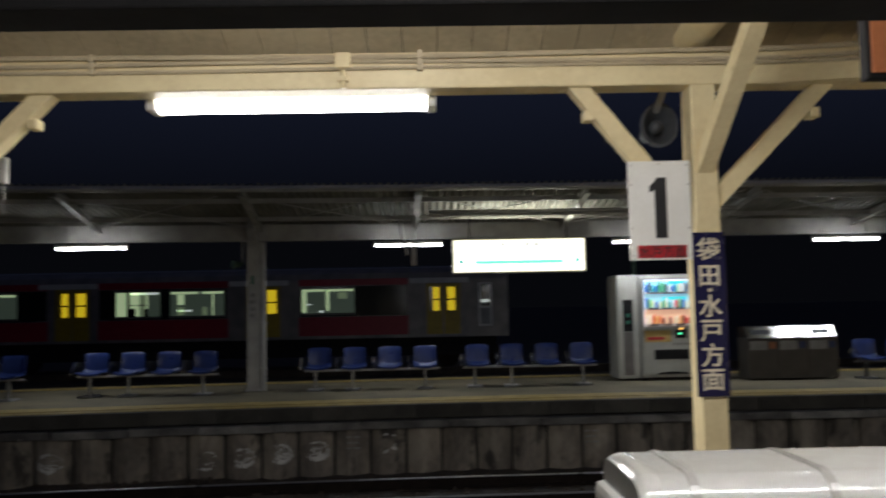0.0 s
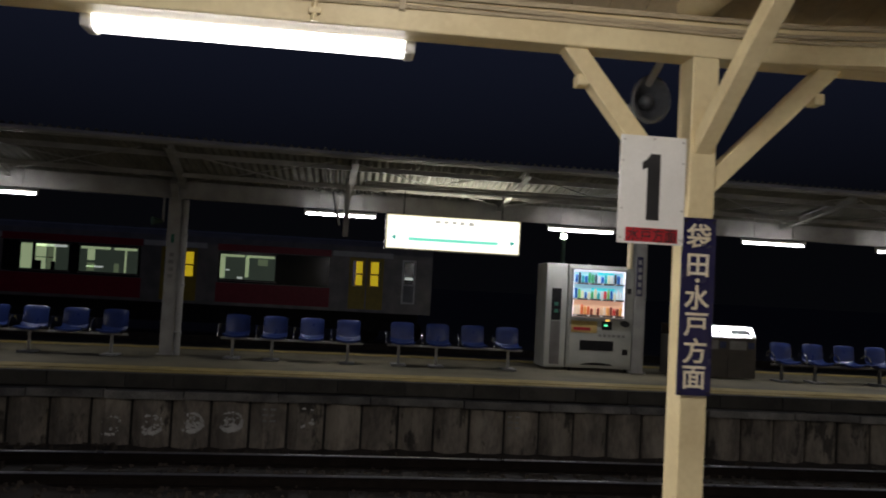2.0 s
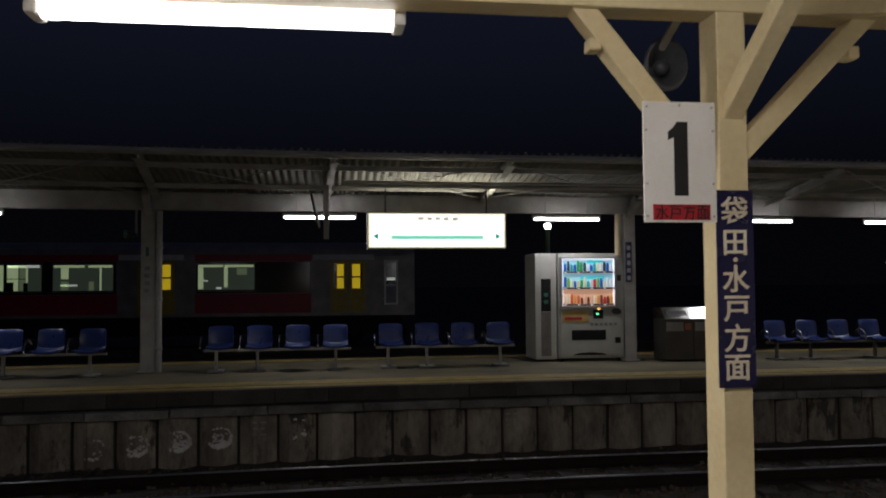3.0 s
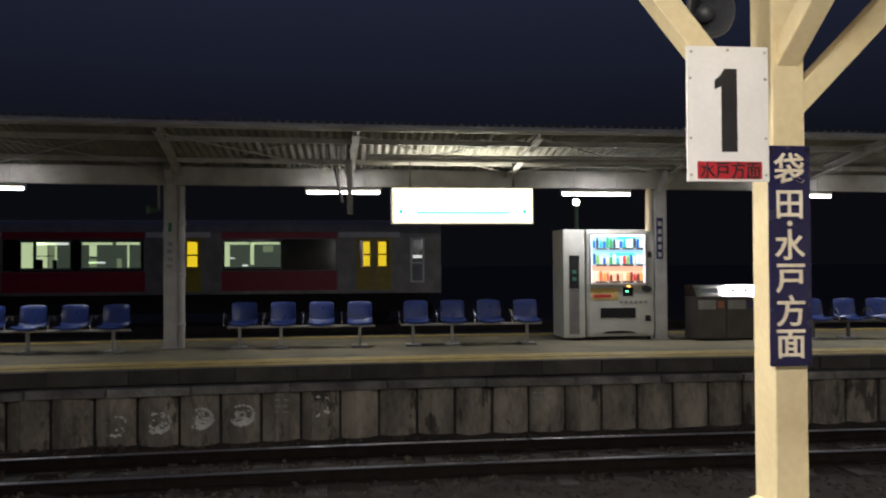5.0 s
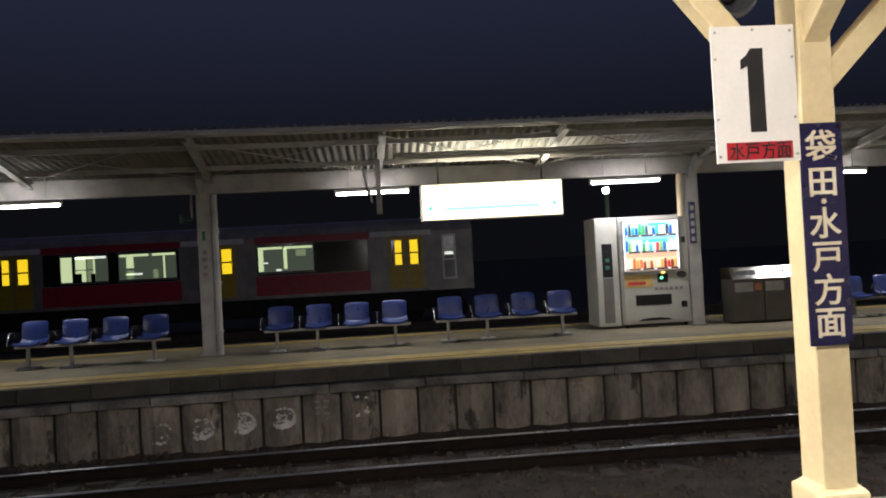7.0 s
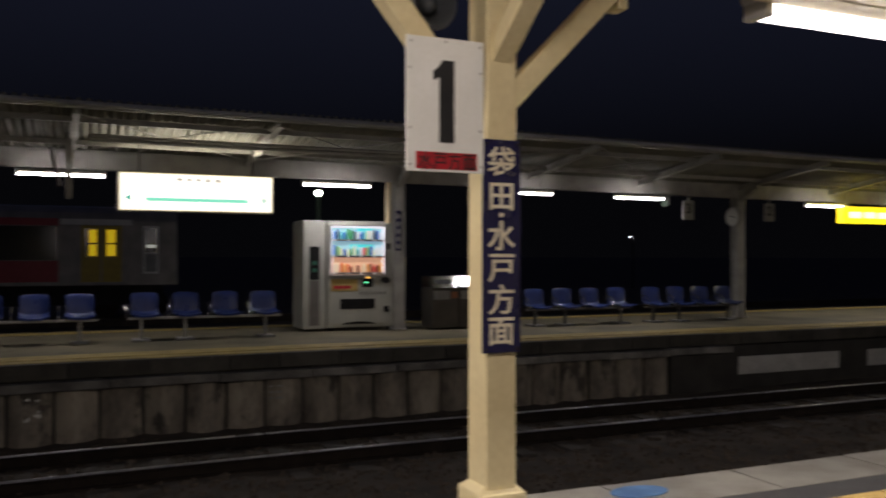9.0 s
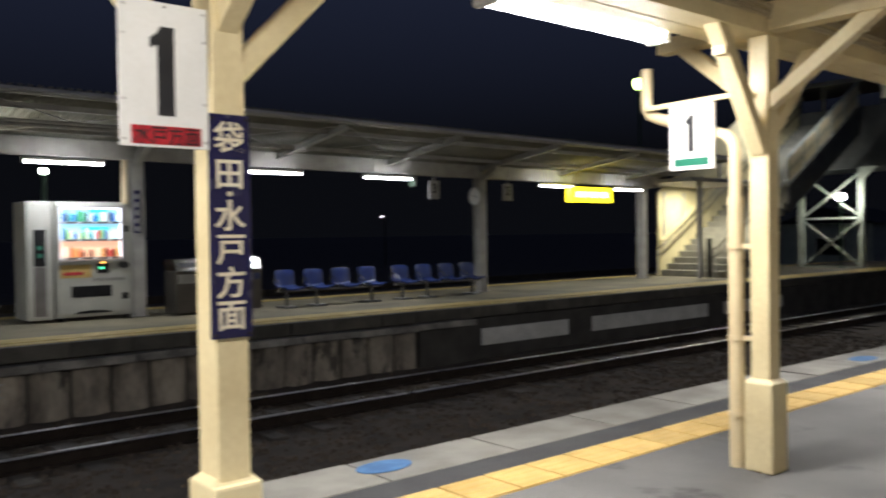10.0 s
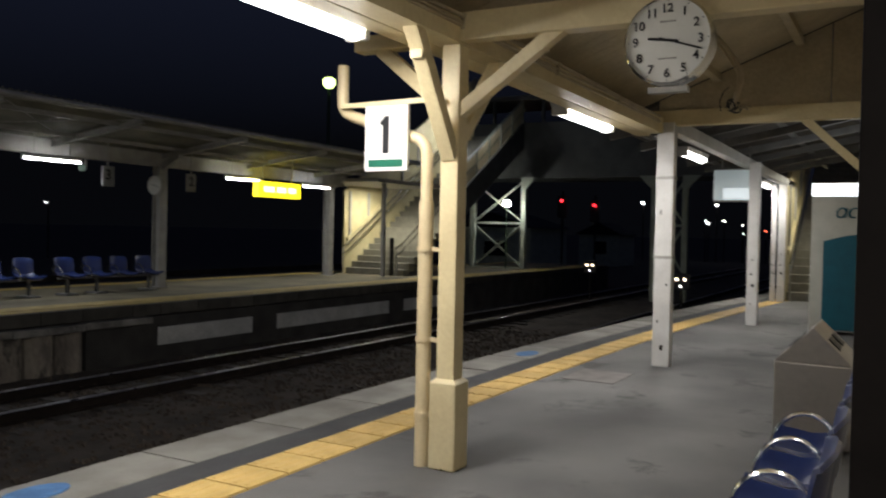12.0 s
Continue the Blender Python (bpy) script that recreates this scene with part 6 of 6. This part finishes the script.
# ---- paving and wall pieces ----
def bent_piece(x0, x1, y0, y1, z0, z1, gap, bev=0.006):
    """A flat paving piece that follows the platform's bend, about its own centre."""
    xc = (x0 + x1) / 2
    bm = B()
    vs = []
    for z, k in ((z0, 0.0), (z1, bev)):
        for x, y in ((x0 + gap + k, y0 + gap + k), (x1 - gap - k, y0 + gap + k), (x1 - gap - k, y1 - gap - k), (x0 + gap + k, y1 - gap - k)):
            vs.append(bm.verts.new((x - xc, y + bend(x) - bend(xc), z)))
    bm.faces.new(vs[3::-1])
    bm.faces.new(vs[4:])
    for k in range(4):
        bm.faces.new((vs[k], vs[(k + 1) % 4], vs[4 + (k + 1) % 4], vs[4 + k]))
    return bm, xc, bend(xc)


tiles = thing("tactile_paving", "line of worn yellow tactile tiles along the platform", "paving", kind="structure")
rnd = random.Random(11)
x = -6.0
while x < 24:
    bm, xc, dy = bent_piece(x, x + 0.30, 4.661, 4.963, -0.02, 0.006, 0.003)
    if 1.0 < x < 13:
        for k in range(4):
            yb = 4.69 + k * 0.07
            vs = []
            for z, s in ((0.006, 0.0), (0.011, 0.008)):
                for xx, yy in ((-0.125 + s, yb + s), (0.125 - s, yb + s), (0.125 - s, yb + 0.030 - s), (-0.125 + s, yb + 0.030 - s)):
                    vs.append(bm.verts.new((xx, yy, z)))
            bm.faces.new(vs[4:])
            for q in range(4):
                bm.faces.new((vs[q], vs[(q + 1) % 4], vs[4 + (q + 1) % 4], vs[4 + q]))
    ob = part("tile", bm, M_TACT, tiles)
    ob.location = (xc, dy, rnd.uniform(-0.001, 0.001))
    x += 0.303
coping = thing("edge_stones", "row of pale concrete edge stones along the platform", "paving", kind="structure")
x = -6.0
while x < 26:
    bm, xc, dy = bent_piece(x, x + 0.9, 5.20, EDGE, -0.14, 0.0, 0.003, 0.008)
    ob = part("stone", bm, M_COPING, coping)
    ob.location = (xc, dy, rnd.uniform(-0.004, 0.002))
    x += 0.9
for x, y, w in ((3.12, 5.44, 0.17), (8.7, 5.36, 0.20)):
    bm = B()
    bmesh.ops.create_cone(bm, cap_ends=True, segments=24, radius1=1, radius2=1, depth=0.004, matrix=Matrix.Translation((x, y + bend(x), 0.005)) @ Matrix.Diagonal((w, 0.10, 1, 1)))
    solid("ground_mark", bm, M_BLUEMARK, "worn blue paint mark on the edge stones", "mark", "blue marks", kind="structure")

# retaining wall of the island: rounded pile panels with a cap, then plain wall with pale panels
caps = thing("wall_cap", "weathered concrete cap stones on the retaining wall", "wall cap", kind="structure")
W0 = FAR_EDGE - 0.03
panel_w = 0.49
x, i = -9.67, 0
bm0 = []
for v in range(4):
    bm = B()
    r2 = random.Random(20 + v)
    pts = []
    for k in range(9):
        u = -1 + k / 4
        pts.append((u * (panel_w / 2 - 0.018), -0.115 * (1 - abs(u) ** 2.0) * r2.uniform(0.86, 1.0)))
    out = pts + [(panel_w / 2 - 0.018, 0.10), (-panel_w / 2 + 0.018, 0.10)]
    prism(bm, [(a, b) for a, b in out][::-1], 0.66, Matrix.Translation((0, 0, -0.94)))
    bm0.append(mesh_of(bm, M_WALLC, "panel"))
while x < 8.9:
    ob = new("panel", bm0[i % 4])
    ob.parent = island_wall
    ob.location = (x + panel_w / 2, W0 + 0.09 + isle_y(x), rnd.uniform(-0.01, 0.01))
    ob.rotation_euler = (rnd.uniform(-0.02, 0.02), 0, rnd.uniform(-0.05, 0.05) + max(0.0, 0.013 * (4 - x)))
    x += panel_w
    i += 1
x = -9.6
while x < 8.9:
    w = rnd.uniform(0.9, 1.3)
    bm = B()
    box(bm, (0.006, -0.10, -0.31), (w - 0.006, 0.12, -0.205), 0.014)
    ob = part("cap_stone", bm, M_CAP, caps)
    ob.location = (x, W0 + isle_y(x) + rnd.uniform(-0.012, 0.012), rnd.uniform(-0.012, 0.006))
    ob.rotation_euler.z = max(0.0, 0.013 * (4 - x - w / 2))
    x += w
x = -9.4
while x < 22:
    w = rnd.uniform(0.55, 0.95)
    bm = B()
    box(bm, (0.004, -0.02, -0.185), (w - 0.004, 0.115, 0.0), 0.010)
    ob = part("edge_stone", bm, M_EDGE, island_edge)
    ob.location = (x, FAR_EDGE + isle_y(x) + rnd.uniform(-0.006, 0.006), rnd.uniform(-0.005, 0.003))
    ob.rotation_euler.z = max(0.0, 0.013 * (4 - x - w / 2))
    x += w
bm = B()
box(bm, (8.95, W0 + 0.03, -0.95), (34, W0 + 0.13, -0.21), 0.004)
solid("island_wall_plain", bm, M_WALLD, "plain dark concrete wall under the island platform", "retaining wall", kind="structure")
for x0, x1 in ((10.31, 12.56), (13.26, 17.27), (17.95, 20.6)):
    bm = B()
    box(bm, (x0, W0 + 0.012, -0.685), (x1, W0 + 0.034, -0.395), 0.004)
    solid("wall_panel", bm, M_PANEL, "pale rectangular panel on the island platform wall", "panel", "pale wall panels", kind="structure")
# whitewash left on some of the pile panels
M_LIME = mat("lime_wash", (0.78, 0.77, 0.73), (0.5, 0.49, 0.46), rough=0.9, scale=9, fine=60, bump=0.3)
for xm, zm, dens in ((-1.575, -0.60, 85), (-1.075, -0.58, 65), (-2.07, -0.64, 26), (-2.56, -0.66, 12), (-4.55, -0.62, 34), (-0.1, -0.5, 8)):
    rr = random.Random(int(abs(xm) * 100))
    bm = B()
    for k in range(dens * 3):
        a = rr.gauss(4.71, 1.7)
        q = rr.uniform(0.86, 1.0) if k % 5 else rr.uniform(0.2, 0.8)
        fx, fz = 0.15 * q * math.cos(a), 0.125 * q * math.sin(a)
        fy = -0.118 * (1 - abs(fx / 0.20) ** 2.0) + 0.058 - 0.006
        r = rr.uniform(0.004, 0.024) * (1.3 if fz < -0.04 else 0.9)
        out = [(fx + r * rr.uniform(0.5, 1.6) * math.cos(b * 0.785), fz + r * rr.uniform(0.4, 1.2) * math.sin(b * 0.785)) for b in range(8)]
        prism(bm, out, 0.006, Matrix.Translation((0, fy, 0)) @ FRONT)
    ob = solid("lime_patch", bm, M_LIME, "flaking whitewash on the retaining wall", "patch", "whitewash patches", kind="structure")
    ob.location = (xm, W0 + 0.03 + isle_y(xm), zm)
for xm in (-0.575, 2.70):
    t = thing("stencil_mark", "faint white stencilled marks on the wall", "mark", "wall marks", kind="structure", at=(xm, W0 - 0.045 + isle_y(xm), -0.42))
    for r in range(3):
        for c in range(2):
            bm = B()
            box(bm, (c * 0.10 - 0.1, -0.004, -r * 0.075), (c * 0.10 - 0.1 + 0.055 + 0.02 * ((r + c) % 2), 0.0, -r * 0.075 + 0.022))
            part("writing_bar", bm, M_PALE, t)
